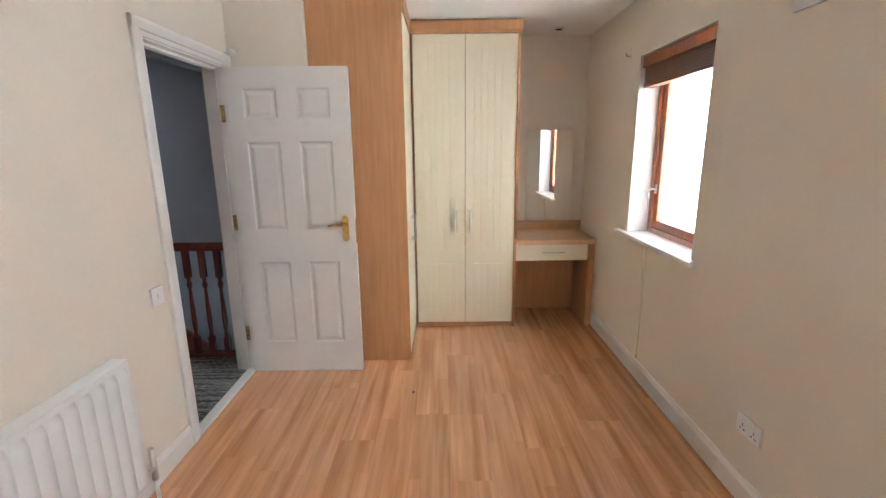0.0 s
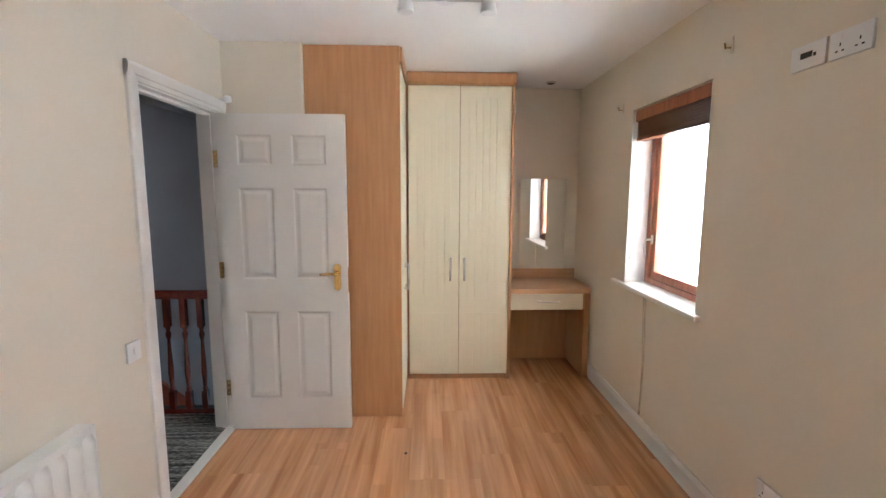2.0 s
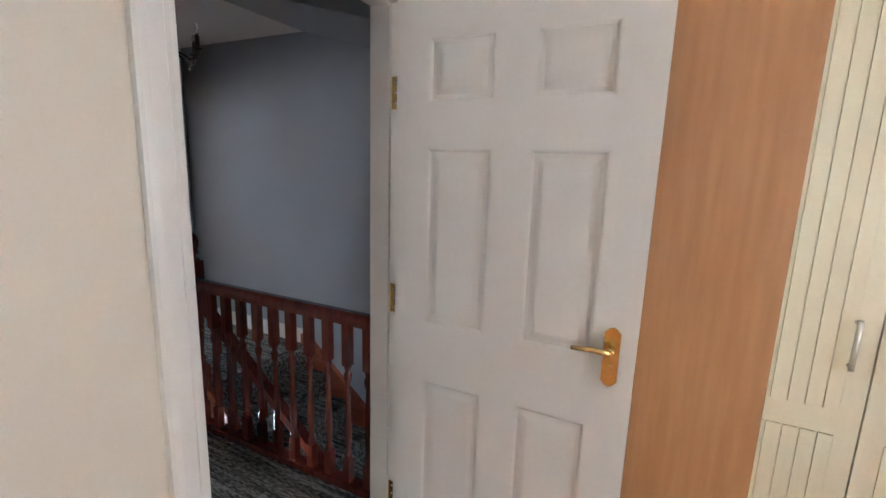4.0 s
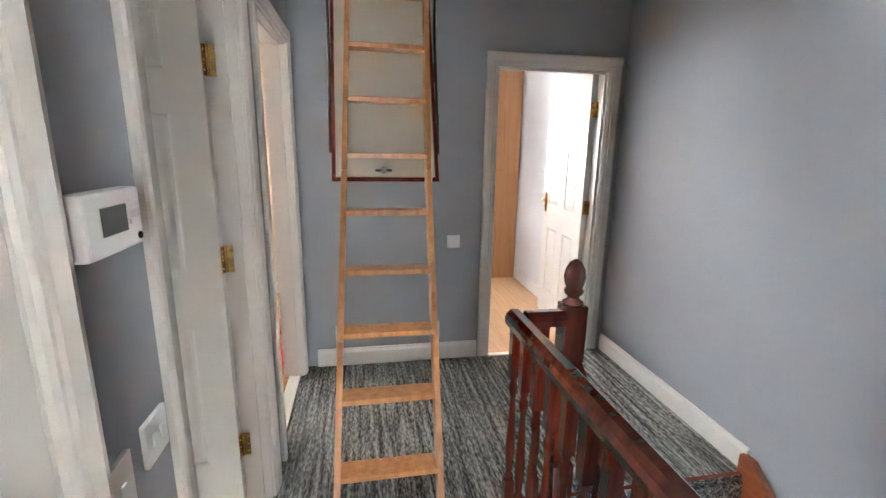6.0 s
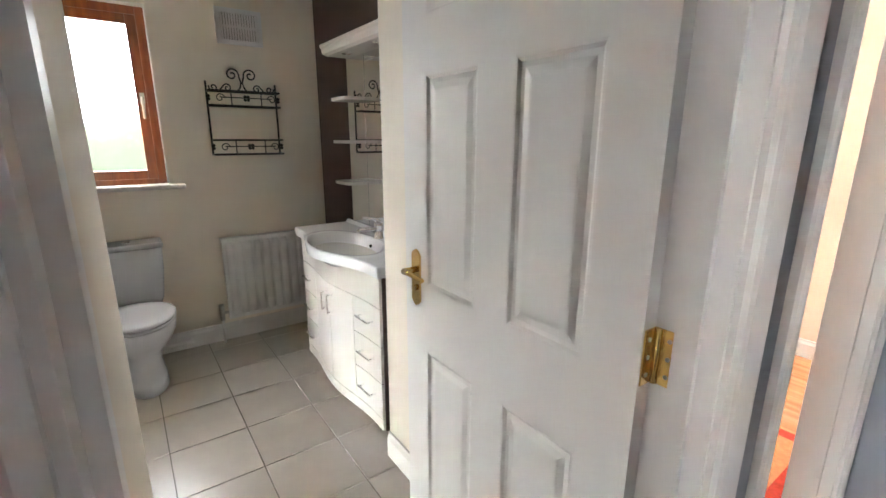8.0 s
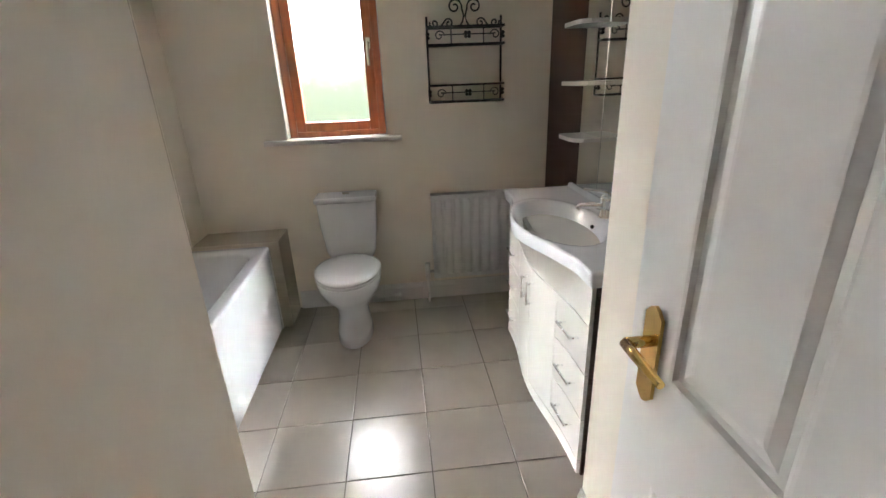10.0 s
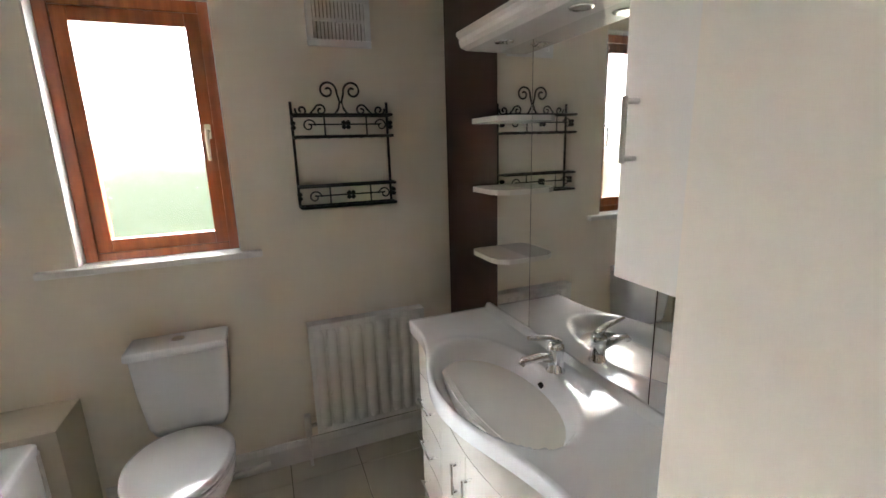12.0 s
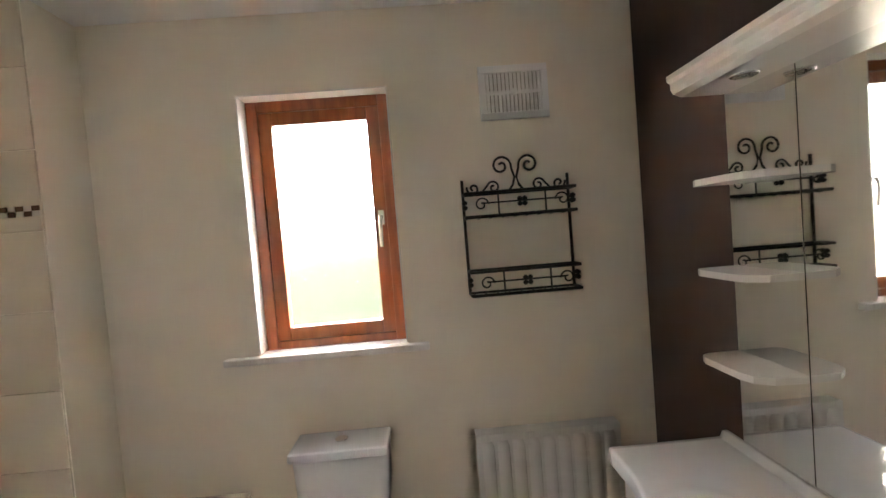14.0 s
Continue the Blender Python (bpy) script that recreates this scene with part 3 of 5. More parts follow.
# ---- windows ----
def window(name, axis, fixed, a, b, z0, z1, out, pane_mat, label, opening=True, handle_at=None, fw=0.055, sw=0.05):
    """Timber casement in a reveal; fixed is the room side of the frame, out the sign pointing outdoors."""
    root = thing(name, label, "window", kind="structure")

    def bx(bm, u0, u1, d0, d1, s0, s1, bev=0.004):
        d0, d1 = fixed + out * d0, fixed + out * d1
        if axis == "x":
            return box(bm, u0, min(d0, d1), s0, u1, max(d0, d1), s1, bev)
        return box(bm, min(d0, d1), u0, s0, max(d0, d1), u1, s1, bev)
    for nm, q in (("frame_side", (a, a + fw, 0, 0.09, z0, z1)), ("frame_side", (b - fw, b, 0, 0.09, z0, z1)), ("frame_head", (a + fw, b - fw, 0, 0.09, z1 - fw, z1)), ("frame_foot", (a + fw, b - fw, 0, 0.09, z0, z0 + fw * 0.7))):
        part(nm, bx(bm_new(), *q), WINW, root)
    A, B, C, D = a + fw, b - fw, z0 + fw * 0.7, z1 - fw
    g = -0.002
    sash = part("sash", bx(bx(bx(bx(bm_new(), A + g, A + sw, 0.012, 0.065, C + g, D - g), B - sw, B - g, 0.012, 0.065, C + g, D - g), A + sw, B - sw, 0.012, 0.065, C + g, C + sw), A + sw, B - sw, 0.012, 0.065, D - sw, D - g), WINW, root)
    p = part("pane", bx(bm_new(), A + sw - 0.008, B - sw + 0.008, 0.036, 0.042, C + sw - 0.008, D - sw + 0.008, 0), pane_mat, sash)
    p.visible_shadow = False
    if handle_at:
        u, zc = handle_at
        f = lambda d, du, z: ((u + du, fixed + out * d, z) if axis == "x" else (fixed + out * d, u + du, z))
        bm = bx(bm_new(), u - 0.012, u + 0.012, 0.004, 0.012, zc - 0.03, zc + 0.03, 0.002)
        tube(bm, [f(0.008, 0, zc), f(-0.03, 0, zc), f(-0.038, 0.003, zc - 0.03), f(-0.03, 0.004, zc - 0.12)], [0.009, 0.009, 0.009, 0.007], 8)
        part("window_handle", bm, STEEL, root, "antique pewter casement handle")
    return root


window("window_1", "y", 2.735, 2.14, 2.965, 0.925, 2.06, 1, CLEAR, "red-brown timber casement window in a deep white reveal", handle_at=(2.90, 1.22))
window("window_2", "x", -1.05, -1.52, -0.93, 1.105, 2.13, -1, FROST, "red-brown timber window with frosted glass", handle_at=(-1.448, 1.62), fw=0.05, sw=0.052)
# The next three are out of view, assumed to bring daylight into their rooms.
window("unseen_window_3", "y", 2.735, -1.75, -0.25, 0.92, 2.06, 1, CLEAR, "red-brown timber casement window")
window("unseen_window_4", "x", -1.1, -4.4, -3.2, 0.95, 2.1, -1, CLEAR, "red-brown timber casement window")
window("unseen_window_5", "y", -5.86, 2.2, 3.6, 0.9, 2.1, -1, CLEAR, "red-brown timber casement window")


def sill(name, axis, a, b, u0, u1, d0, d1, nose, z):
    bm = bm_new()
    if axis == "x":
        box(bm, u0, min(d0, d1), z - 0.03, u1, max(d0, d1), z, 0.006)
        box(bm, a, min(d1, nose), z - 0.03, b, max(d1, nose), z - 0.0005, 0.008)
    else:
        box(bm, min(d0, d1), u0, z - 0.03, max(d0, d1), u1, z, 0.006)
        box(bm, min(d1, nose), a, z - 0.03, max(d1, nose), b, z - 0.0005, 0.008)
    return solid(name, bm, GLOSSW, "white gloss painted window sill", "window sill", "structure")


sill("window_sill_1", "y", 2.085, 3.10, 2.142, 2.963, 2.74, 2.597, 2.562, 0.926)
sill("window_sill_2", "x", -1.605, -0.80, -1.518, -0.932, -1.05, -0.973, -0.935, 1.108)
_w = bm_new()
box(_w, 2.601, 2.1405, 0.93, 2.735, 2.146, 2.055)
box(_w, 2.601, 2.959, 0.93, 2.735, 2.9645, 2.055)
solid("reveal_lining_1", _w, GLOSSW, "white painted window reveal", "trim", "structure")
_w = bm_new()
box(_w, -0.9355, -1.05, 1.112, -0.9305, -0.971, 2.125)
box(_w, -1.5195, -1.05, 1.112, -1.5145, -0.971, 2.125)
box(_w, -1.513, -1.05, 2.124, -0.937, -0.971, 2.1295)
solid("reveal_lining_2", _w, GLOSSW, "white painted window reveal", "trim", "structure")


def outdoors(name, axis, fixed, a, b, z0, z1, material):
    bm = bm_new()
    if axis == "x":
        box(bm, a, fixed - 0.01, z0, b, fixed, z1)
    else:
        box(bm, fixed, a, z0, fixed + 0.01, b, z1)
    return solid(name, bm, material, "glowing sky-coloured backdrop outside an opening", "sky", "structure")


# BUSH is foliage green darkened so the lower pane stays below white.
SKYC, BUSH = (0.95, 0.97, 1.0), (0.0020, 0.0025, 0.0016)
outdoors("backdrop_1", "y", 4.4, 0.2, 9.5, -1.0, 6.0, glow("sky_glow_1", (0.80, 0.9, 0.95), SKYC, GLOW_BED, -0.5, 0.5))
# Glowing card whose strength is boosted high up to light the bathroom.
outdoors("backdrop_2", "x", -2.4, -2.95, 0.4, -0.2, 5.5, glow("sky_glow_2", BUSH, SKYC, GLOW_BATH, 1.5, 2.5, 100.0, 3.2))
outdoors("backdrop_3", "y", 4.4, -4.0, 0.15, -1.0, 6.0, glow("sky_glow_3", SKYC, SKYC, GLOW_BED2, 0, 1))
outdoors("backdrop_4", "x", -2.5, -5.4, -3.0, -0.2, 3.6, glow("sky_glow_4", SKYC, SKYC, GLOW_R3, 0, 1))
outdoors("backdrop_5", "y", -7.4, 0.8, 5.0, -0.2, 3.6, glow("sky_glow_5", SKYC, SKYC, GLOW_R4, 0, 1))
# Unseen glowing card, added to brighten the stairwell from below.
outdoors("hall_glow_card", "y", -4.6, 1.6, 4.6, -2.8, -0.3, glow("hall_fill_glow", SKYC, SKYC, GLOW_HALL, -3, -2))


# ---- bedroom ----
def bar_handle(parent, p0, p1, stand, material=STEEL, r=0.005, label="brushed nickel bow handle"):
    p0, p1, s = Vector(p0), Vector(p1), Vector(stand)
    d = (p1 - p0) * 0.08
    bm = tube(bm_new(), [p0 - d + s, p1 + d + s], r, 8)
    tube(bm, [p0, p0 + s], r * 0.9, 8)
    tube(bm, [p1, p1 + s], r * 0.9, 8)
    return part("handle", bm, material, parent, label)


def groove_boards(door, x0, x1, y, arch):
    """Raised boards of a foil-wrapped tongue-and-groove front that faces -y."""
    n = 5
    w = (x1 - x0 - 0.13) / n
    for lo, hi in arch:
        for k in range(n):
            a = x0 + 0.065 + k * w
            part("groove_board", box(bm_new(), a + 0.0035, y - 0.006, lo, a + w - 0.0035, y + 0.002, hi - 0.05 * (1 - math.sin(math.pi * (k + 0.5) / n)) * (hi > 1.2), 0.0016), CREAMD, door)


w1 = thing("side_wardrobe", "tall beech wardrobe unit with cream doors, closed", "wardrobe", (0.8, 3.4, 0))
part("side_panel", box(bm_new(), 0.487, 2.906, 0.0, 1.083, 2.926, H - 0.004, 0.001), BEECH, w1)
part("body", box(bm_new(), 0.49, 2.928, 0.0, 1.068, 4.015, H - 0.02), BEECH, w1)
for k, (a, b) in enumerate(((2.932, 3.21), (3.214, 3.495))):
    d = part("door", box(bm_new(), 1.070, a, 0.045, 1.088, b, 2.32, 0.002), CREAMD, w1, "cream foil-wrapped door")
    yy = b - 0.045 if k == 0 else a + 0.045
    bar_handle(d, (1.088, yy, 0.84), (1.088, yy, 1.0), (0.028, 0, 0))
part("pelmet", box(bm_new(), 1.070, 2.928, 2.335, 1.098, 3.495, H - 0.004, 0.003), BEECH, w1)

w2 = thing("double_wardrobe", "beech wardrobe with two cream grooved doors, closed", "wardrobe", (1.5, 3.75, 0))
part("body", box(bm_new(), 1.092, 3.542, 0.0, 1.925, 4.015, H - 0.004), BEECH, w2)
part("end_panel", box(bm_new(), 1.905, 3.505, 0.0, 1.926, 3.541, 2.335, 0.001), BEECH, w2)
part("plinth", box(bm_new(), 1.092, 3.53, 0.0, 1.904, 3.541, 0.04), BEECH, w2)
part("cornice", prism(bm_new(), [(3.541, 2.337), (3.50, 2.337), (3.485, 2.355), (3.48, 2.41), (3.49, H - 0.004), (3.541, H - 0.004)], "x", 1.10, 1.932), BEECH, w2)
for a, b, hx in ((1.106, 1.503, 1.435), (1.508, 1.904, 1.545)):
    d = part("door", box(bm_new(), a, 3.520, 0.042, b, 3.538, 2.333, 0.002), CREAMD, w2, "cream foil-wrapped grooved door")
    groove_boards(d, a, b, 3.520, [(0.11, 0.56), (0.66, 2.27)])
    bar_handle(d, (hx, 3.520, 0.84), (hx, 3.520, 1.0), (0, -0.03, 0), r=0.0085)

dt = thing("dressing_table", "beech dressing table with a cream drawer, closed", "dressing table", (2.25, 3.75, 0))
tp = [(1.928, 4.015), (1.928, 3.53), (2.0, 3.505), (2.5, 3.505), (2.56, 3.53), (2.597, 3.56), (2.597, 4.015)]
part("top", prism(bm_new(), tp, "z", 0.715, 0.752), BEECHX, dt)
part("upstand", box(bm_new(), 1.93, 3.995, 0.753, 2.597, 4.015, 0.84, 0.003), BEECHX, dt)
part("side_panel", box(bm_new(), 2.535, 3.53, 0.0, 2.583, 4.0, 0.714, 0.002), BEECH, dt)
part("back_panel", box(bm_new(), 1.93, 3.96, 0.0, 2.533, 3.985, 0.57), BEECH, dt)
part("drawer_box", box(bm_new(), 1.93, 3.57, 0.575, 2.533, 3.95, 0.712), BEECH, dt)
d = part("drawer_front", box(bm_new(), 1.934, 3.545, 0.572, 2.53, 3.565, 0.710, 0.003), CREAMD, dt, "cream drawer front")
bar_handle(d, (2.16, 3.545, 0.645), (2.32, 3.545, 0.645), (0, -0.028, 0))
mr = thing("wall_mirror", "frameless rectangular wall mirror over the dressing table", "mirror", (2.29, 4.0, 1.2))
part("glass", box(bm_new(), 2.085, 4.012, 0.842, 2.50, 4.018, 1.65), MIRROR, mr)
part("clip", box(bm_new(), 2.27, 4.006, 1.643, 2.30, 4.0115, 1.657, 0.002), STEEL, mr)
part("clip", box(bm_new(), 2.27, 4.006, 0.843, 2.30, 4.0115, 0.85, 0.002), STEEL, mr)
sp = thing("ceiling_downlight", "small chrome recessed ceiling spotlight, unlit", "downlight", (2.27, 3.79, H))
part("rim", lathe(bm_new(), [(0.03, H - 0.012), (0.042, H - 0.006), (0.042, H)], 20, (2.27, 3.79, 0)), STEEL, sp)
part("lens", lathe(bm_new(), [(0.022, H - 0.0145), (0.029, H - 0.0125)], 16, (2.27, 3.79, 0)), BLACK, sp)


def radiator(name, axis, fixed, side, a, b, z0, z1, label):
    """Pressed-steel panel; fixed is the wall plane, side its outward sign."""
    root = thing(name, label, "radiator")
    n = max(3, round((b - a) / 0.062))

    def at(u, d, z):
        return (u, fixed + side * d, z) if axis == "x" else (fixed + side * d, u, z)

    def bx(bm, u0, u1, d0, d1, s0, s1, bev=0.0):
        p, q = at(u0, d0, s0), at(u1, d1, s1)
        return box(bm, min(p[0], q[0]), min(p[1], q[1]), s0, max(p[0], q[0]), max(p[1], q[1]), s1, bev)
    part("panel", bx(bm_new(), a, b, 0.05, 0.075, z0, z1, 0.004), RADW, root)
    w = (b - a - 0.03) / n
    for k in range(n):
        u = a + 0.015 + w * k
        prof = [(u + w * 0.08, 0.0735), (u + w * 0.24, 0.094), (u + w * 0.76, 0.094), (u + w * 0.92, 0.0735)]
        bm = bm_new()
        lo = [bm.verts.new(at(p, d, z0 + 0.03)) for p, d in prof]
        l2 = [bm.verts.new(at(p, d, z0 + 0.05)) for p, d in prof]
        h2 = [bm.verts.new(at(p, d, z1 - 0.05)) for p, d in prof]
        hi = [bm.verts.new(at(p, min(d, 0.0735), z1 - 0.025)) for p, d in prof]
        for v, (p, d) in zip(lo, prof):
            v.co = Vector(at(p, 0.0735, z0 + 0.025))
        for A, B in ((lo, l2), (l2, h2), (h2, hi)):
            for i in range(3):
                f = bm.faces.new((A[i], A[i + 1], B[i + 1], B[i]))
                f.smooth = True
        part("flute", bm, RADW, root)
    part("top_grille", bx(bm_new(), a, b, 0.008, 0.0495, z1 - 0.012, z1 - 0.002, 0.001), RADW, root)
    for u in (a + 0.1, b - 0.13):
        part("bracket", bx(bm_new(), u, u + 0.03, 0.001, 0.05, z0 + 0.1, z1 - 0.05), RADW, root)
    return root, at


rd, at = radiator("bedroom_radiator", "y", 0.0, 1, 0.15, 1.545, 0.11, 0.70, "white pressed-steel panel radiator on the cream wall")
bm = tube(bm_new(), [at(1.545, 0.062, 0.16), at(1.60, 0.062, 0.16)], 0.011, 10)
tube(bm, [at(1.60, 0.062, 0.10), at(1.60, 0.062, 0.25)], [0.014, 0.012], 10)
part("valve", bm, STEEL, rd, "nickel radiator valve")
part("pipe", tube(bm_new(), [at(1.60, 0.062, 0.0), at(1.60, 0.062, 0.10)], 0.008, 10), GLOSSW, rd)


def plate(name, axis, fixed, side, u, z, w, h, kind, label, category):
    """Electrical face plate. kind: lists of insets (du, dz, w, h, depth)."""
    root = thing(name, label, category)

    def bx(u0, z0, u1, z1, d0, d1, bev=0.0):
        lo, hi = sorted((fixed + side * d0, fixed + side * d1))
        return box(bm_new(), u0, lo, z0, u1, hi, z1, bev) if axis == "x" else box(bm_new(), lo, u0, z0, hi, u1, z1, bev)
    part("face_plate", bx(u - w / 2, z - h / 2, u + w / 2, z + h / 2, 0.001, 0.011, 0.003), PLASTIC, root)
    for du, dz, ww, hh, dd, dark in kind:
        # Holes are thin proud blocks in black, the shade inside put in colour.
        part("hole_shade" if dark else "rocker", bx(u + du - ww / 2, z + dz - hh / 2, u + du + ww / 2, z + dz + hh / 2, 0.0105, 0.0105 + dd, 0.0 if dark else 0.0015), BLACK if dark else PLASTIC, root)
    return root


GANG = [v for s in (-0.034, 0.034) for v in ((s, 0.0, 0.005, 0.011, 0.0008, 1), (s - 0.011, -0.02, 0.010, 0.005, 0.0008, 1), (s + 0.011, -0.02, 0.010, 0.005, 0.0008, 1), (s, 0.026, 0.012, 0.018, 0.004, 0))]
SWITCH = [(0.0, 0.0, 0.014, 0.026, 0.004, 0)]
plate("double_socket", "y", 2.6, -1, 1.565, 0.345, 0.146, 0.086, GANG, "white plastic double socket low on the wall", "socket")
plate("double_socket", "y", 2.6, -1, 1.435, 2.0, 0.146, 0.086, GANG, "white plastic double socket high on the wall", "socket")
plate("aerial_plate", "y", 2.6, -1, 1.595, 2.0, 0.146, 0.086, [(-0.03, 0, 0.012, 0.012, 0.001, 1), (0.005, 0.005, 0.05, 0.02, 0.001, 1)], "white plastic aerial outlet plate high on the wall", "socket")
plate("light_switch", "y", 0.0, 1, 1.877, 0.847, 0.086, 0.086, SWITCH, "white plastic light switch beside the doorway", "light switch")
plate("light_switch", "y", -3.13, 1, 3.04, 0.84, 0.086, 0.086, SWITCH, "white plastic light switch on the landing wall", "light switch")
plate("light_switch", "x", 2.05, 1, -1.092, 0.915, 0.086, 0.086, [(-0.015, 0, 0.012, 0.024, 0.004, 0), (0.015, 0, 0.012, 0.024, 0.004, 0)], "white plastic double light switch on the landing wall", "light switch")
plate("thermostat_switch", "x", 2.05, 1, -0.965, 0.90, 0.070, 0.110, SWITCH, "white plastic fused switch on the landing wall", "light switch")

bl = thing("venetian_blind", "brown wooden venetian blind, drawn up", "blind", (2.68, 2.55, 2.0))
part("headrail", box(bm_new(), 2.615, 2.150, 1.985, 2.70, 2.955, 2.052, 0.003), WINW, bl, "red-brown wooden headrail")
for k in range(15):
    part("slat", box(bm_new(), 2.625 + 0.002 * (k % 2), 2.160, 1.882 + k * 0.0074, 2.680 + 0.002 * (k % 2), 2.945, 1.8865 + k * 0.0074), BLINDW, bl)
part("bottom_rail", box(bm_new(), 2.622, 2.158, 1.862, 2.684, 2.947, 1.880, 0.002), BLINDW, bl)
part("cord", tube(bm_new(), [(2.612, 2.90, 1.9), (2.60, 2.90, 1.3), (2.603, 2.90, 1.12)], 0.0015, 6), CORDM, bl)
part("tassel", lathe(bm_new(), [(0.002, 0), (0.008, 0.006), (0.007, 0.03), (0.002, 0.04)], 10, (2.603, 2.90, 1.09)), GLOSSW, bl)
cd = thing("pull_cord", "thin pale pull cord hanging from the window sill", "cord", (2.58, 2.62, 0.9))
part("cord", tube(bm_new(), [(2.572, 2.60, 0.9), (2.585, 2.60, 0.5), (2.582, 2.615, 0.17)], 0.0022, 6), CORDM, cd)
part("cord", tube(bm_new(), [(2.572, 2.625, 0.9), (2.583, 2.612, 0.5), (2.582, 2.616, 0.17)], 0.0022, 6), CORDM, cd)
part("weight", lathe(bm_new(), [(0.003, 0), (0.007, 0.005), (0.006, 0.025), (0.002, 0.03)], 10, (2.582, 2.616, 0.142)), CORDM, cd)
for y, z in ((2.02, 2.17), (3.12, 2.10)):
    cb = thing("curtain_bracket", "small cream and brass curtain bracket on the wall", "bracket", (2.6, y, z), "curtain brackets")
    part("plate", box(bm_new(), 2.594, y - 0.009, z - 0.035, 2.599, y + 0.009, z + 0.035, 0.001), CREAM, cb)
    part("hook", tube(bm_new(), [(2.594, y, z - 0.01), (2.57, y, z - 0.012), (2.566, y, z + 0.008)], 0.004, 8), BRASS, cb)
sb = thing("ceiling_spotlight", "white ceiling spotlight bar with two lamps, unlit", "ceiling light", (1.35, 2.2, H))
part("base", lathe(bm_new(), [(0.05, H - 0.025), (0.06, H - 0.02), (0.06, H)], 24, (1.35, 2.2, 0)), ROSEW, sb)
for sx in (-1, 1):
    part("arm", tube(bm_new(), [(1.35, 2.2, H - 0.02), (1.35 + sx * 0.12, 2.18, H - 0.03), (1.35 + sx * 0.18, 2.17, H - 0.035)], 0.007, 8), ROSEW, sb)
    part("shade", lathe(bm_new(), [(0.034, H - 0.09), (0.038, H - 0.085), (0.03, H - 0.04), (0.012, H - 0.028)], 18, (1.35 + sx * 0.19, 2.165, 0)), ROSEW, sb)
dc = thing("door_closer_knob", "small white sensor knob above the bedroom door", "sensor", (0.02, 2.80, 2.05))
part("cap", lathe(bm_new(), [(0.02, 2.06), (0.024, 2.065), (0.022, 2.095), (0.01, 2.10)], 16, (0.047, 2.83, 0)), PLASTIC, dc)
part("stem", box(bm_new(), 0.001, 2.822, 2.065, 0.03, 2.838, 2.085), PLASTIC, dc)
fs = thing("floor_stop", "tiny dark door stop on the laminate", "door stop", (1.15, 2.45, 0))
part("pad", lathe(bm_new(), [(0.009, 0.0005), (0.008, 0.006)], 12, (1.13, 2.46, 0)), BLACK, fs)


# ---- landing ----
def baluster(bm, x, y, z0, z1):
    """Square top and foot with a turned middle."""
    s = 0.019
    box(bm, x - s, y - s, z0, x + s, y + s, z0 + 0.12, 0.002)
    box(bm, x - s, y - s, z1 - 0.20, x + s, y + s, z1, 0.002)
    h = z1 - 0.20 - z0 - 0.12
    pf = [(0.018, 0), (0.011, 0.02), (0.018, 0.035), (0.018, 0.05), (0.011, 0.062), (0.013, 0.10), (0.0185, 0.30), (0.014, 0.55), (0.010, 0.80), (0.017, 0.86), (0.018, 0.90), (0.011, 0.94), (0.018, 1.0)]
    lathe(bm, [(r, z0 + 0.12 + k * h) for r, k in pf], 10, (x, y, 0))
    return bm


RY = 3.0
br = thing("balustrade", "dark mahogany balustrade with turned spindles round the stairwell", "balustrade", (-0.95, RY, 0))
hp = [(-0.034, 0.812), (0.034, 0.812), (0.036, 0.835), (0.030, 0.852), (0.014, 0.866), (-0.014, 0.866), (-0.030, 0.852), (-0.036, 0.835)]
part("handrail", prism(bm_new(), [(RY + a, z) for a, z in hp], "x", -1.775, -0.122), MAHOG, br)
part("return_handrail", prism(bm_new(), [(-1.742 + a, z) for a, z in hp], "y", RY + 0.034, 3.185), MAHOG, br)
part("base_rail", box(box(bm_new(), -1.775, RY - 0.03, 0.001, -0.122, RY + 0.03, 0.035, 0.004), -1.772, RY + 0.031, 0.001, -1.712, 3.185, 0.034, 0.004), MAHOG, br)
_b0 = part("baluster", baluster(bm_new(), -1.742, RY, 0.035, 0.812), MAHOG, br)
for k in range(1, 15):
    o = new("baluster", _b0.data)
    o.parent = br
    o.location = (0.112 * k, 0, 0)
o = new("baluster", _b0.data)
o.parent, o.location = br, (0, 0.105, 0)

nw = thing("newel_post", "turned dark mahogany newel post with an acorn finial", "newel post", (-1.76, 3.225, 0))
bm = box(bm_new(), -1.803, 3.182, -0.9, -1.717, 3.268, 0.20, 0.004)
lathe(bm, [(0.04, 0.20), (0.028, 0.225), (0.042, 0.245), (0.03, 0.27), (0.042, 0.45), (0.032, 0.60), (0.042, 0.63), (0.034, 0.655)], 18, (-1.76, 3.225, 0))
box(bm, -1.803, 3.182, 0.655, -1.717, 3.268, 0.88, 0.005)
part("post", bm, MAHOG, nw)
part("finial", lathe(bm_new(), [(0.036, 0.88), (0.04, 0.89), (0.022, 0.903), (0.022, 0.912), (0.034, 0.922), (0.037, 0.934), (0.030, 0.946), (0.036, 0.96), (0.041, 0.985), (0.037, 1.015), (0.022, 1.043), (0.005, 1.055)], 20, (-1.76, 3.225, 0)), MAHOG, nw)

st = thing("staircase", "carpeted staircase with red-brown stringers, going down", "staircase", (-1.7, 3.7, -1.2))
RISE, GO = 0.186, 0.225
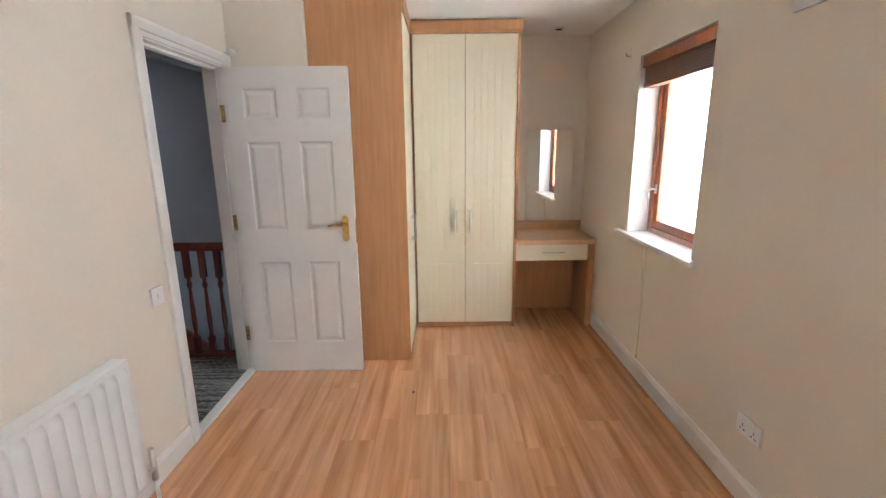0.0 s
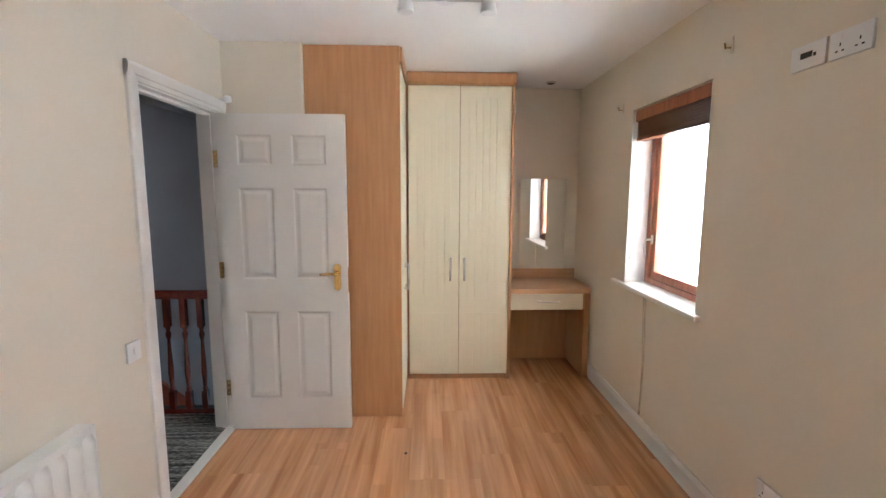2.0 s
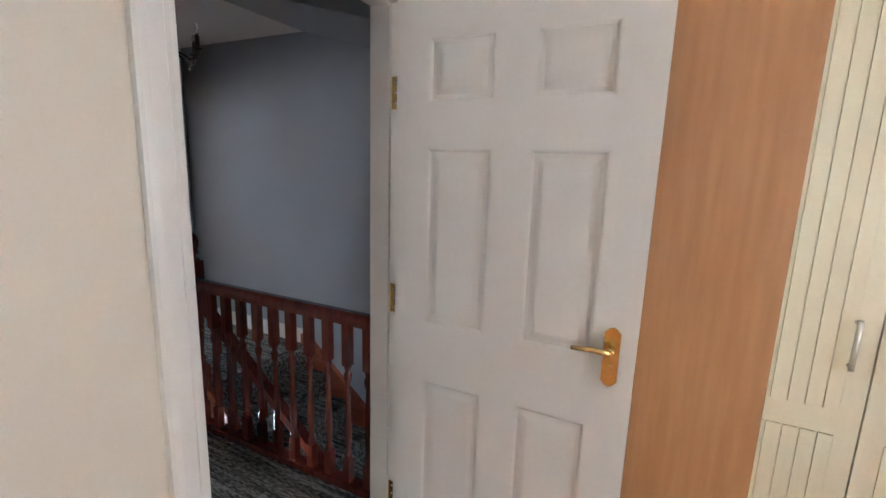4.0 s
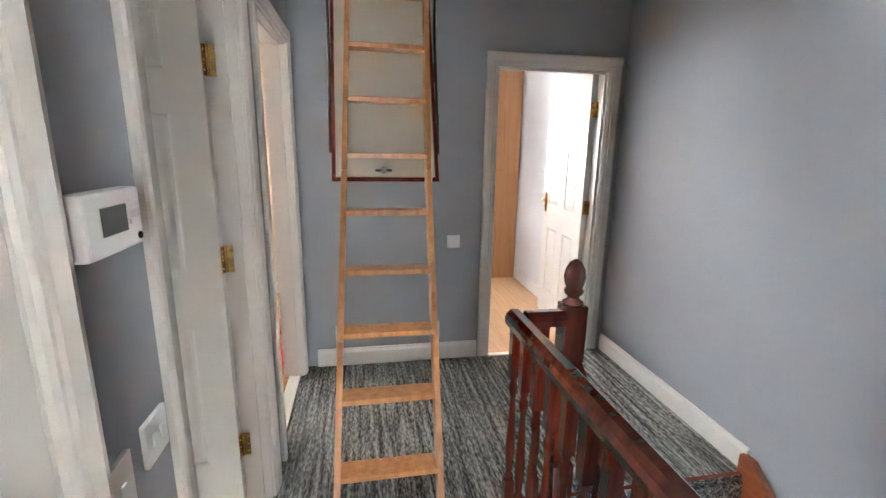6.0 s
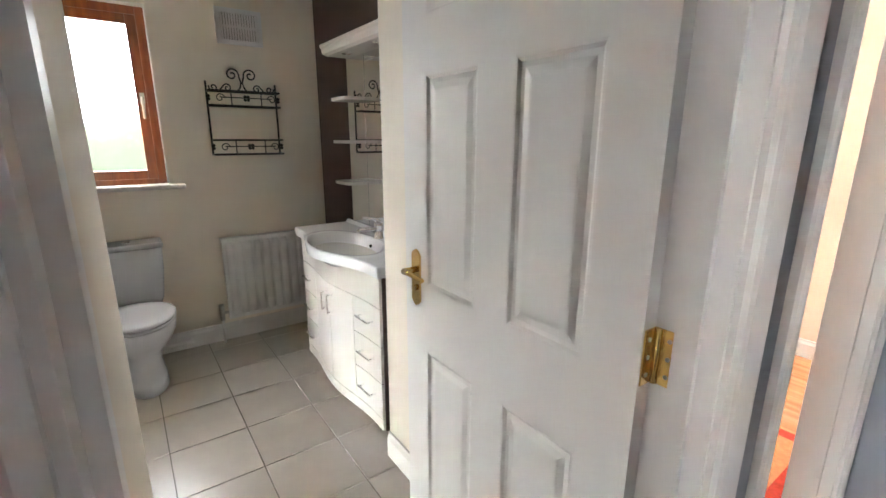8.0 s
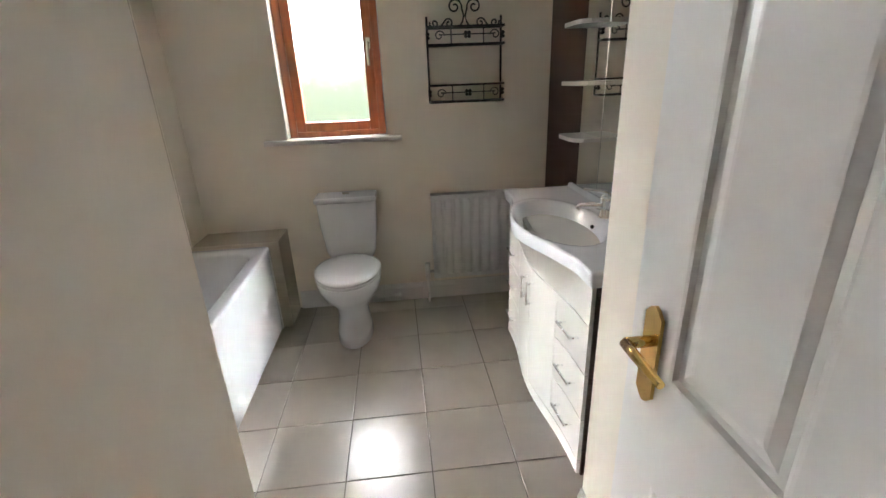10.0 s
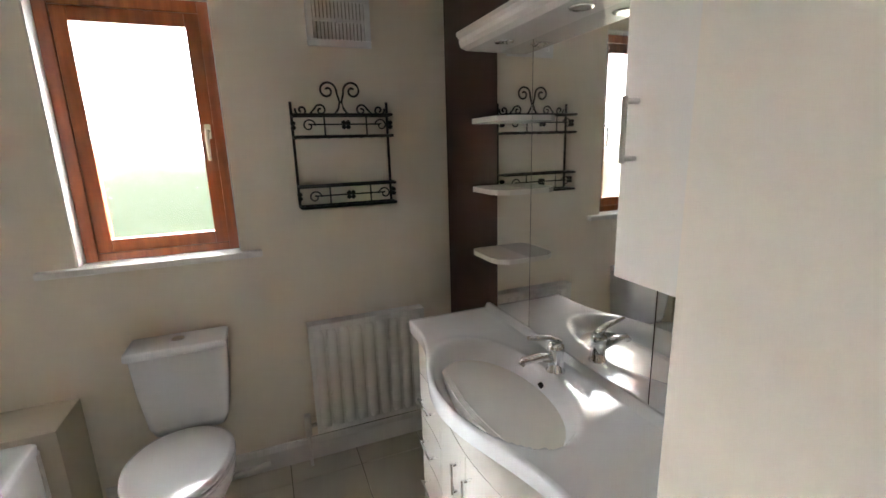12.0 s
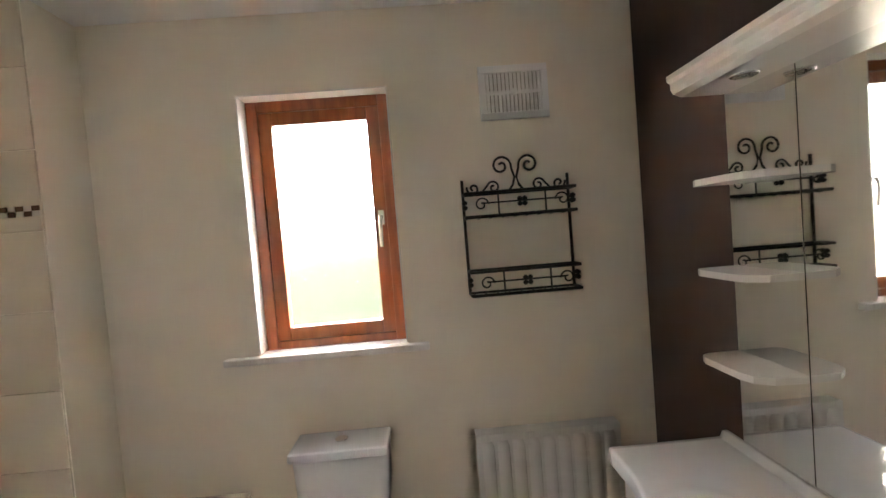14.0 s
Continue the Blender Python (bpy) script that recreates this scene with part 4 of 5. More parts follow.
for k in range(13):
    x, z = -1.77 + GO * k, -RISE * (k + 1)
    if x + GO > -0.14:
        break
    part("riser", box(bm_new(), x, 3.25, z, x + 0.018, 4.135, z + RISE - 0.03), CARPET, st)
    part("tread", box(bm_new(), x, 3.25, z - 0.03, x + GO + 0.025, 4.135, z, 0.008), CARPET, st)
    NL = k + 1
zl = -RISE * (NL + 1)
part("lower_landing", box(bm_new(), -1.77 + GO * NL, 3.06, zl - 0.1, -0.125, 4.135, zl), CARPET, st)
for a, b in ((3.215, 3.245), (4.14, 4.177)):
    bm = prism(bm_new(), [(-1.80, 0.09), (-1.74, 0.09), (-0.14, 0.09 - 1.6 * RISE / GO), (-0.14, -0.22 - 1.6 * RISE / GO), (-1.80, -0.25)], "y", a, b)
    part("stringer", bm, STRING, st, "red-brown varnished stringer")
bm = prism(bm_new(), [(-1.715, 0.66), (-0.2, 0.66 - 1.515 * RISE / GO), (-0.2, 0.60 - 1.515 * RISE / GO), (-1.715, 0.60)], "y", 3.20, 3.26)
sr = thing("stair_handrail", "sloping dark mahogany stair handrail with spindles", "handrail", (-1.0, 3.23, 0))
part("rail", bm, MAHOG, sr)
for k in range(1, 12):
    x = -1.715 + 0.125 * k
    zz = 0.60 - (x + 1.715) * RISE / GO
    part("spindle", baluster(bm_new(), x, 3.23, zz - 0.66, zz + 0.01), MAHOG, sr)


def lx(z):
    return -1.52 - 0.58 * z if z < 1.35 else -2.303 - 0.40 * (z - 1.35)


def ly(z):
    return 2.512 + 0.035 * z


ld = thing("loft_ladder", "varnished pine folding loft ladder, let down", "ladder", (-1.53, 2.51, 0))
for s in (-1, 1):
    for z0, z1, off in ((0.0, 0.72, 0.0), (0.72, 1.35, 0.0), (1.35, 2.62, 0.0)):
        bm = bm_new()
        wd = 0.185
        vs = []
        for z in (z0 + 0.0015, z1 - 0.0015):
            for dx, dy in ((-0.038, -0.011), (0.038, -0.011), (0.038, 0.011), (-0.038, 0.011)):
                vs.append(bm.verts.new((lx(z) + dx, ly(z) + s * wd + dy, z)))
        for f in ((0, 1, 2, 3), (7, 6, 5, 4), (0, 4, 5, 1), (1, 5, 6, 2), (2, 6, 7, 3), (3, 7, 4, 0)):
            bm.faces.new([vs[i] for i in f])
        bmesh.ops.bevel(bm, geom=bm.edges[:], offset=0.003, segments=2, affect="EDGES")
        part("stile", bm, PINE, ld)
    part("foot", lathe(bm_new(), [(0.018, 0.001), (0.02, 0.01), (0.018, 0.02)], 12, (lx(0) + 0.01, ly(0) + s * 0.185 + s * 0.008, 0)), BLACK, ld)
    for z in (0.72, 1.35):
        part("joint_plate", box(bm_new(), lx(z) + 0.025, ly(z) + s * 0.197, z - 0.06, lx(z) + 0.043, ly(z) + s * 0.200, z + 0.06), STEEL, ld)
for z in (0.08, 0.302, 0.524, 0.735, 0.95, 1.175, 1.41, 1.655, 1.90, 2.16, 2.40):
    bm = box(bm_new(), lx(z) - 0.045, ly(z) - 0.1735, z - 0.010, lx(z) + 0.045, ly(z) + 0.1735, z + 0.012, 0.004)
    part("rung", bm, PINE, ld)

ht = thing("loft_hatch", "painted hinged loft hatch door hanging open", "hatch", (-2.6, 2.56, 1.9))


def hatch_slab(a, b, z0, z1, d0, d1):
    bm = bm_new()
    vs = [bm.verts.new((lx(z) - d, y, z)) for z in (z0, z1) for d, y in ((d0, a), (d1, a), (d1, b), (d0, b))]
    for f in ((0, 1, 2, 3), (7, 6, 5, 4), (0, 4, 5, 1), (1, 5, 6, 2), (2, 6, 7, 3), (3, 7, 4, 0)):
        bm.faces.new([vs[i] for i in f])
    return bm


part("board", hatch_slab(2.335, 2.785, 1.315, 2.56, 0.065, 0.105), HATCHW, ht)
for a, b in ((2.318, 2.334), (2.786, 2.802)):
    part("edge_strip", hatch_slab(a, b, 1.30, 2.56, 0.055, 0.11), MAHOG, ht, "dark stained edge strip")
part("bottom_strip", hatch_slab(2.318, 2.802, 1.296, 1.3145, 0.05, 0.11), MAHOG, ht, "dark stained edge strip")
for y in (2.311, 2.809):
    part("arm", tube(bm_new(), [(lx(1.42) - 0.08, y, 1.42), (lx(1.95) - 0.02, y, 1.98), (lx(2.4) + 0.15, y, 2.42)], 0.007, 8), IRON, ht)
    for z in (1.55, 1.80):
        part("bracket", box(bm_new(), lx(z) - 0.10, y - 0.006, z - 0.04, lx(z) - 0.05, y + 0.006, z + 0.05, 0.002), IRON, ht)
bm = tube(bm_new(), [(lx(1.345) - 0.045, 2.51, 1.345), (lx(1.345) - 0.045, 2.585, 1.345)], 0.006, 8)
tube(bm, [(lx(1.345) - 0.07, 2.548, 1.345), (lx(1.345) - 0.035, 2.548, 1.345)], 0.014, 10)
part("latch", bm, IRON, ht, "small dark metal catch")
_t = bm_new()
for q in ((-2.97, 2.26, -1.78, 2.30), (-2.97, 2.83, -1.78, 2.87), (-1.80, 2.30, -1.76, 2.83)):
    box(_t, q[0], q[1], H - 0.012, q[2], q[3], H - 0.001, 0.002)
solid("hatch_trim", _t, GLOSSW, "white painted trim round the loft hatch", "trim", "structure")
pc = thing("hatch_cord", "thin white pull cord hanging from the hatch", "cord", (-2.75, 2.9, H))
part("cord", tube(bm_new(), [(-2.9, 2.86, H - 0.012), (-2.9, 2.87, 2.1)], 0.004, 6), PLASTIC, pc)

tm = thing("thermostat", "white plastic programmable thermostat with a grey display", "thermostat", (-1.04, 2.07, 1.33))
part("casing", box(bm_new(), -1.095, 2.051, 1.285, -0.935, 2.083, 1.38, 0.006), PLASTIC, tm)
part("display", box(bm_new(), -1.045, 2.0825, 1.315, -0.975, 2.0845, 1.357), LCD, tm)
for k in range(3):
    part("button", box(bm_new(), -1.078, 2.0825, 1.322 + 0.013 * k, -1.054, 2.086, 1.332 + 0.013 * k, 0.001), PLASTIC, tm)
part("dial", tube(bm_new(), [(-1.08, 2.0825, 1.300), (-1.08, 2.0855, 1.300)], 0.006, 12), BLACK, tm)

CX, CY = -1.83, 3.17
ch = thing("chandelier", "dark bronze five-arm chandelier with crystal drops, unlit", "chandelier", (CX, CY, H))
part("ceiling_rose", lathe(bm_new(), [(0.012, H - 0.035), (0.05, H - 0.02), (0.055, H)], 20, (CX, CY, 0)), BRONZE, ch)
part("stem", lathe(bm_new(), [(0.004, 1.975), (0.02, 1.99), (0.03, 2.01), (0.018, 2.04), (0.01, 2.07), (0.016, 2.12), (0.01, 2.18), (0.006, 2.22), (0.005, H - 0.036)], 14, (CX, CY, 0)), BRONZE, ch)
for k in range(5):
    a = 2 * math.pi * k / 5 + 0.4
    c, s = math.cos(a), math.sin(a)
    arm = [(CX + c * r, CY + s * r, z) for r, z in ((0.015, 2.02), (0.05, 2.045), (0.09, 2.03), (0.13, 2.005), (0.165, 2.015), (0.175, 2.05))]
    ar = part("arm", tube(bm_new(), arm, [0.007, 0.007, 0.006, 0.006, 0.006, 0.006], 8), BRONZE, ch)
    part("drip_cup", lathe(bm_new(), [(0.008, 2.05), (0.026, 2.06), (0.028, 2.066), (0.01, 2.07)], 14, (CX + c * 0.175, CY + s * 0.175, 0)), BRONZE, ar)
    part("candle_sleeve", lathe(bm_new(), [(0.012, 2.07), (0.012, 2.13), (0.008, 2.132)], 12, (CX + c * 0.175, CY + s * 0.175, 0)), CANDLE, ar)
    part("bulb", lathe(bm_new(), [(0.006, 2.132), (0.013, 2.155), (0.006, 2.185), (0.001, 2.20)], 10, (CX + c * 0.175, CY + s * 0.175, 0)), CRYSTAL, ar)
    part("crystal_drop", lathe(bm_new(), [(0.001, 1.965), (0.008, 1.975), (0.002, 1.99), (0.0008, 2.01)], 6, (CX + c * 0.13, CY + s * 0.13, 0)), CRYSTAL, ch)
part("crystal_ball", lathe(bm_new(), [(0.002, 1.94), (0.011, 1.948), (0.011, 1.956), (0.002, 1.974)], 8, (CX, CY, 0)), CRYSTAL, ch)

ch.location = (CX, CY + 0.05, H + 0.04)

# ---- far bedrooms ----
wf = thing("far_wardrobe", "orange-toned wooden wardrobe in the far bedroom", "wardrobe", (-5.3, 3.8, 0))
part("body", box(bm_new(), -5.79, 3.655, 0.0, -5.03, 4.145, H - 0.02, 0.002), BEECH, wf)
part("side_panel", box(bm_new(), -5.029, 3.652, 0.0, -5.012, 4.147, H - 0.01, 0.001), BEECH, wf)
rg = thing("rug", "red bordered tan rug on the laminate floor", "rug", (-3.4, 1.3, 0))
part("border", box(bm_new(), -3.75, 0.2, 0.001, -2.75, 1.90, 0.010, 0.003), RUG, rg)
part("field", box(bm_new(), -3.68, 0.27, 0.0105, -2.82, 1.83, 0.012), RUGT, rg)


# ---- bathroom ----
VC = 0.072


def fx(y, base=-2.150, deep=0.04, half=0.44):
    t = min(1.0, abs(y - VC) / half)
    return base + deep * (0.5 + 0.5 * math.cos(math.pi * t))


def curved_front(y0, y1, z0, z1, thick=0.018, n=10):
    ys = [y0 + (y1 - y0) * k / n for k in range(n + 1)]
    pts = [(fx(y), y) for y in ys] + [(fx(y) - thick, y) for y in reversed(ys)]
    return prism(bm_new(), pts, "z", z0, z1)


va = thing("vanity_unit", "white gloss bow-fronted vanity unit with chrome handles", "vanity unit", (-2.3, 0.05, 0))
ys = [-0.455 + 1.045 * k / 24 for k in range(25)]
part("carcass", prism(bm_new(), [(fx(y) - 0.0195, y) for y in ys] + [(-2.508, 0.59), (-2.508, -0.455)], "z", 0.001, 0.785), WHITEG, va)
part("side_panel", box(bm_new(), -2.50, 0.5905, 0.0, -2.163, 0.598, 0.785), DARKS, va, "dark brown side panel")
part("fascia", curved_front(-0.455, 0.588, 0.635, 0.785, n=24), WHITEG, va)
part("plinth", curved_front(-0.455, 0.588, 0.002, 0.06, 0.012, n=24), WHITEG, va)
for a, b, hy in ((-0.205, 0.072, 0.038), (0.076, 0.325, 0.115)):
    d = part("door", curved_front(a, b, 0.064, 0.631), WHITEG, va)
    bar_handle(d, (fx(hy), hy, 0.48), (fx(hy), hy, 0.575), (0.03, 0, 0), CHROME, 0.005, "chrome bar handle")
for a, b in ((-0.455, -0.209), (0.329, 0.588)):
    for k in range(3):
        z0 = 0.064 + k * 0.190
        d = part("drawer", curved_front(a, b, z0, z0 + 0.186), WHITEG, va)
        m = (a + b) / 2
        bar_handle(d, (fx(m - 0.055), m - 0.055, z0 + 0.105), (fx(m + 0.055), m + 0.055, z0 + 0.105), (0.03, 0, 0), CHROME, 0.005, "chrome bar handle")

BZ = 0.84
bs = thing("basin", "white ceramic bow-fronted washbasin on the vanity", "basin", (-2.3, 0.05, BZ))
bm = bm_new()
NU, NV = 72, 44
grid = []
for i in range(NU + 1):
    y = -0.515 + 1.125 * i / NU
    front = fx(y, -2.135, 0.105, 0.47)
    row = []
    for j in range(NV + 1):
        x = -2.507 + (front + 2.507) * j / NV
        r = math.hypot((x + 2.215) / 0.168, (y - VC) / 0.31)
        z = BZ - 0.125 * (1 - r ** 3.2) ** 0.75 if r < 1 else BZ
        if r >= 1:
            z += 0.004 * math.exp(-((r - 1.08) / 0.07) ** 2)
        if x < -2.487:
            z += 0.018
        row.append(bm.verts.new((x, y, z)))
    grid.append(row)
for i in range(NU):
    for j in range(NV):
        f = bm.faces.new((grid[i][j], grid[i + 1][j], grid[i + 1][j + 1], grid[i][j + 1]))
        f.smooth = True
rim = [grid[i][NV] for i in range(NU + 1)] + [grid[NU][j] for j in range(NV - 1, -1, -1)] + [grid[i][0] for i in range(NU - 1, -1, -1)] + [grid[0][j] for j in range(1, NV)]
l1 = [bm.verts.new(v.co + Vector((0.004 if v.co.x > -2.5 else 0, 0, -0.012))) for v in rim]
l2 = [bm.verts.new((v.co.x, v.co.y, 0.787)) for v in rim]
for A, B in ((rim, l1), (l1, l2)):
    for k in range(len(rim)):
        bm.faces.new((A[k], A[(k + 1) % len(rim)], B[(k + 1) % len(rim)], B[k])).smooth = True
part("bowl", bm, CERAM, bs)
part("waste", lathe(bm_new(), [(0.022, BZ - 0.1245), (0.024, BZ - 0.121), (0.012, BZ - 0.119)], 18, (-2.235, VC, 0)), CHROME, bs, "chrome waste plug")
# Solid black plug, coloured as the shaded inside of the hole.
part("overflow_hole_shade", tube(bm_new(), [(-2.372, VC + 0.01, 0.803), (-2.362, VC + 0.01, 0.799)], 0.009, 12), BLACK, bs)

tapx, tapy = -2.418, VC + 0.012
tp = thing("basin_tap", "chrome single-lever mixer tap on the basin", "tap", (tapx, tapy, BZ))
part("body", lathe(bm_new(), [(0.030, BZ), (0.030, BZ + 0.004), (0.024, BZ + 0.01), (0.0235, BZ + 0.065), (0.026, BZ + 0.072), (0.024, BZ + 0.088), (0.010, BZ + 0.096)], 24, (tapx, tapy, 0)), CHROME, tp)
part("spout", tube(bm_new(), [(tapx + 0.01, tapy, BZ + 0.045), (tapx + 0.06, tapy, BZ + 0.058), (tapx + 0.115, tapy, BZ + 0.058), (tapx + 0.125, tapy, BZ + 0.046)], [0.015, 0.014, 0.012, 0.011], 14), CHROME, tp)
part("lever", tube(bm_new(), [(tapx - 0.01, tapy, BZ + 0.092), (tapx + 0.03, tapy, BZ + 0.115), (tapx + 0.10, tapy, BZ + 0.128)], [0.014, 0.010, 0.006], 12), CHROME, tp)

mc = thing("mirror_cabinet", "white mirrored bathroom cabinet with canopy lights, unlit", "bathroom cabinet", (-2.5, 0.1, 0.86))
for a, b in ((-0.435, -0.196), (-0.193, 0.366), (0.369, 0.70)):
    part("mirror", box(bm_new(), -2.508, a, 0.862, -2.500, b, 1.862, 0.0008), MIRROR, mc, "mirror panel")
for z in (1.131, 1.377, 1.625):
    pts = [(-2.4995, -0.43), (-2.41, -0.43), (-2.385, -0.42), (-2.375, -0.395), (-2.375, -0.26), (-2.385, -0.225), (-2.42, -0.20), (-2.4995, -0.196)]
    part("shelf", prism(bm_new(), pts, "z", z - 0.018, z), WHITEG, mc, "white corner shelf")
cn = part("canopy", prism(bm_new(), [(-2.509, 1.863), (-2.375, 1.863), (-2.352, 1.872), (-2.345, 1.885), (-2.345, 1.90), (-2.335, 1.908), (-2.335, 1.922), (-2.509, 1.922)], "y", -0.435, 0.394), WHITEG, mc, "white moulded canopy")
for y in (-0.26, 0.13):
    part("downlight", lathe(bm_new(), [(0.020, 1.8595), (0.030, 1.858), (0.034, 1.8625)], 18, (-2.43, y, 0)), CHROME, cn, "chrome downlight")
part("cabinet_body", box(bm_new(), -2.499, 0.397, 1.245, -2.353, 0.596, 1.915, 0.002), WHITEG, mc)
part("cabinet_side", box(bm_new(), -2.499, 0.597, 1.245, -2.353, 0.609, 1.915), DARKS, mc, "dark brown side panel")
d = part("cabinet_door", box(bm_new(), -2.352, 0.396, 1.240, -2.333, 0.606, 1.918, 0.003), WHITEG, mc)
bar_handle(d, (-2.333, 0.434, 1.495), (-2.333, 0.434, 1.605), (0.034, 0, 0), STEEL, 0.006, "brushed nickel bar handle")
rn = thing("cable_loop", "bent brown cable lying on the mirror canopy", "cable", (-2.45, 0.05, 1.922))
part("cable", tube(bm_new(), [(-2.44 + 0.01 * math.sin(a), 0.05 + 0.075 * math.cos(a), 1.928 + 0.04 * max(0, math.sin(a))) for a in [math.pi * k / 10 for k in range(11)]], 0.0045, 8), BRONZE, rn)
part("connector", box(bm_new(), -2.46, 0.10, 1.9225, -2.42, 0.15, 1.945, 0.003), BRONZE, rn)

RX0, RX1, WY = -2.208, -1.785, -0.97
rk = thing("wall_rack", "black wrought-iron two-tier wall rack with scrolls", "wall rack", (-2.0, WY, 1.5))


def scroll(cx, cz, r, turn, start, flip, y=WY + 0.008, n=26):
    return [(cx + flip * r * (1 - 0.8 * k / n) * math.cos(start + turn * k / n), y, cz + r * (1 - 0.8 * k / n) * math.sin(start + turn * k / n)) for k in range(n + 1)]


for x in (RX0, RX1):
    part("upright", tube(bm_new(), [(x, WY + 0.008, 1.285), (x, WY + 0.008, 1.735)], 0.006, 8), IRON, rk)
for z in (1.285, 1.585):
    for zz, r in ((z, 0.0065), (z + 0.09, 0.006)):
        part("basket_rail", tube(bm_new(), [(RX0, WY + 0.008, zz), (RX0, WY + 0.10, zz), (RX1, WY + 0.10, zz), (RX1, WY + 0.008, zz)], r, 8), IRON, rk)
        part("back_rail", tube(bm_new(), [(RX0, WY + 0.008, zz), (RX1, WY + 0.008, zz)], 0.005, 8), IRON, rk)
    part("middle_rail", tube(bm_new(), [(RX0 + 0.06, WY + 0.10, z + 0.05), (RX1 - 0.06, WY + 0.10, z + 0.05)], 0.0035, 6), IRON, rk)
    for k in range(9):
        x = RX0 + (RX1 - RX0) * (k + 0.5) / 9
        part("floor_wire", tube(bm_new(), [(x, WY + 0.008, z), (x + 0.02, WY + 0.05, z - 0.006), (x, WY + 0.10, z)], 0.003, 6), IRON, rk)
    for x in (-2.09, -1.91):
        part("basket_bar", tube(bm_new(), [(x, WY + 0.10, z), (x, WY + 0.10, z + 0.09)], 0.0035, 6), IRON, rk)
    for x, y in ((-2.0, WY + 0.10), (RX0, WY + 0.055), (RX1, WY + 0.055)):
        bm = bm_new()
        for a in range(4):
            c, s = math.cos(a * math.pi / 2 + 0.78), math.sin(a * math.pi / 2 + 0.78)
            lathe(bm, [(0.002, -0.010), (0.010, -0.004), (0.010, 0.004), (0.002, 0.010)], 8, (x + (c * 0.013 if y > WY + 0.08 else 0), y + (0.004 if y > WY + 0.08 else c * 0.013), z + 0.048 + s * 0.013))
        part("rosette", bm, IRON, rk)
    for f in (-1, 1):
        part("basket_scroll", tube(bm_new(), scroll(-2.0 + f * 0.155, z + 0.045, 0.028, 8.0, 0.0, -f, WY + 0.10), 0.0032, 6), IRON, rk)
for f in (-1, 1):
    stem = [(-2.0 + f * 0.035, WY + 0.008, 1.675), (-2.0 + f * 0.012, WY + 0.008, 1.705), (-2.0 + f * 0.004, WY + 0.008, 1.735), (-2.0 + f * 0.014, WY + 0.008, 1.77)]
    part("crest_scroll", tube(bm_new(), stem + scroll(-2.0 + f * 0.055, 1.782, 0.040, -8.5, math.pi * 0.95, f), 0.0048, 8), IRON, rk)
    part("corner_scroll", tube(bm_new(), scroll(-2.0 + f * 0.172, 1.70, 0.026, -8.0, math.pi * 0.1, f), 0.0045, 8), IRON, rk)
    part("side_scroll", tube(bm_new(), [(-2.0 + f * 0.145, WY + 0.008, 1.675)] + scroll(-2.0 + f * 0.09, 1.70, 0.026, 8.0, math.pi * 0.1, f), 0.0042, 8), IRON, rk)

vt = thing("wall_vent", "white plastic louvred wall vent", "vent", (-2.02, WY, 2.07))
part("frame", box(box(box(box(bm_new(), -2.155, WY + 0.001, 1.963, -1.881, WY + 0.014, 1.992, 0.002), -2.155, WY + 0.001, 2.145, -1.881, WY + 0.014, 2.174, 0.002), -2.155, WY + 0.001, 1.992, -2.128, WY + 0.014, 2.145), -1.908, WY + 0.001, 1.992, -1.881, WY + 0.014, 2.145), PLASTIC, vt)
# Dark grey sheet that gives the open slots their shade by colour.
part("slot_shade_backing", box(bm_new(), -2.128, WY + 0.001, 1.992, -1.908, WY + 0.004, 2.145), GROUT, vt)
for k in range(14):
    x = -2.126 + 0.0157 * k
    part("slat", box(bm_new(), x, WY + 0.004, 1.993, x + 0.0115, WY + 0.012, 2.144), PLASTIC, vt)
part("cross_bar", box(bm_new(), -2.127, WY + 0.005, 2.062, -1.909, WY + 0.0135, 2.075), PLASTIC, vt)
part("knob", tube(bm_new(), [(-2.018, WY + 0.010, 2.068), (-2.018, WY + 0.018, 2.068)], 0.012, 12), PLASTIC, vt)

rb, at = radiator("bathroom_radiator", "x", WY, 1, -2.33, -1.757, 0.17, 0.735, "white pressed-steel panel radiator under the rack")
bm = tube(bm_new(), [at(-1.757, 0.062, 0.22), at(-1.715, 0.062, 0.22)], 0.010, 10)
tube(bm, [at(-1.715, 0.062, 0.17), at(-1.715, 0.062, 0.28)], [0.015, 0.017], 12)
part("valve", bm, STEEL, rb, "nickel radiator valve")
part("pipe", tube(bm_new(), [at(-1.715, 0.062, 0.0), at(-1.715, 0.062, 0.17)], 0.008, 10), GLOSSW, rb)

# toilet
TX = -1.245
tl = thing("toilet", "white ceramic close-coupled toilet, lid down", "toilet", (TX, -0.6, 0))


def oval(bm, rings, seg=36):
    """rings: (centre y, half width, half length front, half length back, z)."""
    vs = []
    for cy, a, bf, bb, z in rings:
        vs.append([bm.verts.new((TX + a * math.cos(2 * math.pi * k / seg), cy + (bf if math.sin(2 * math.pi * k / seg) > 0 else bb) * math.sin(2 * math.pi * k / seg), z)) for k in range(seg)])
    for u, w in zip(vs, vs[1:]):
        for k in range(seg):
            bm.faces.new((u[k], u[(k + 1) % seg], w[(k + 1) % seg], w[k])).smooth = True
    bm.faces.new(vs[0][::-1])
    bm.faces.new(vs[-1])
    return bm


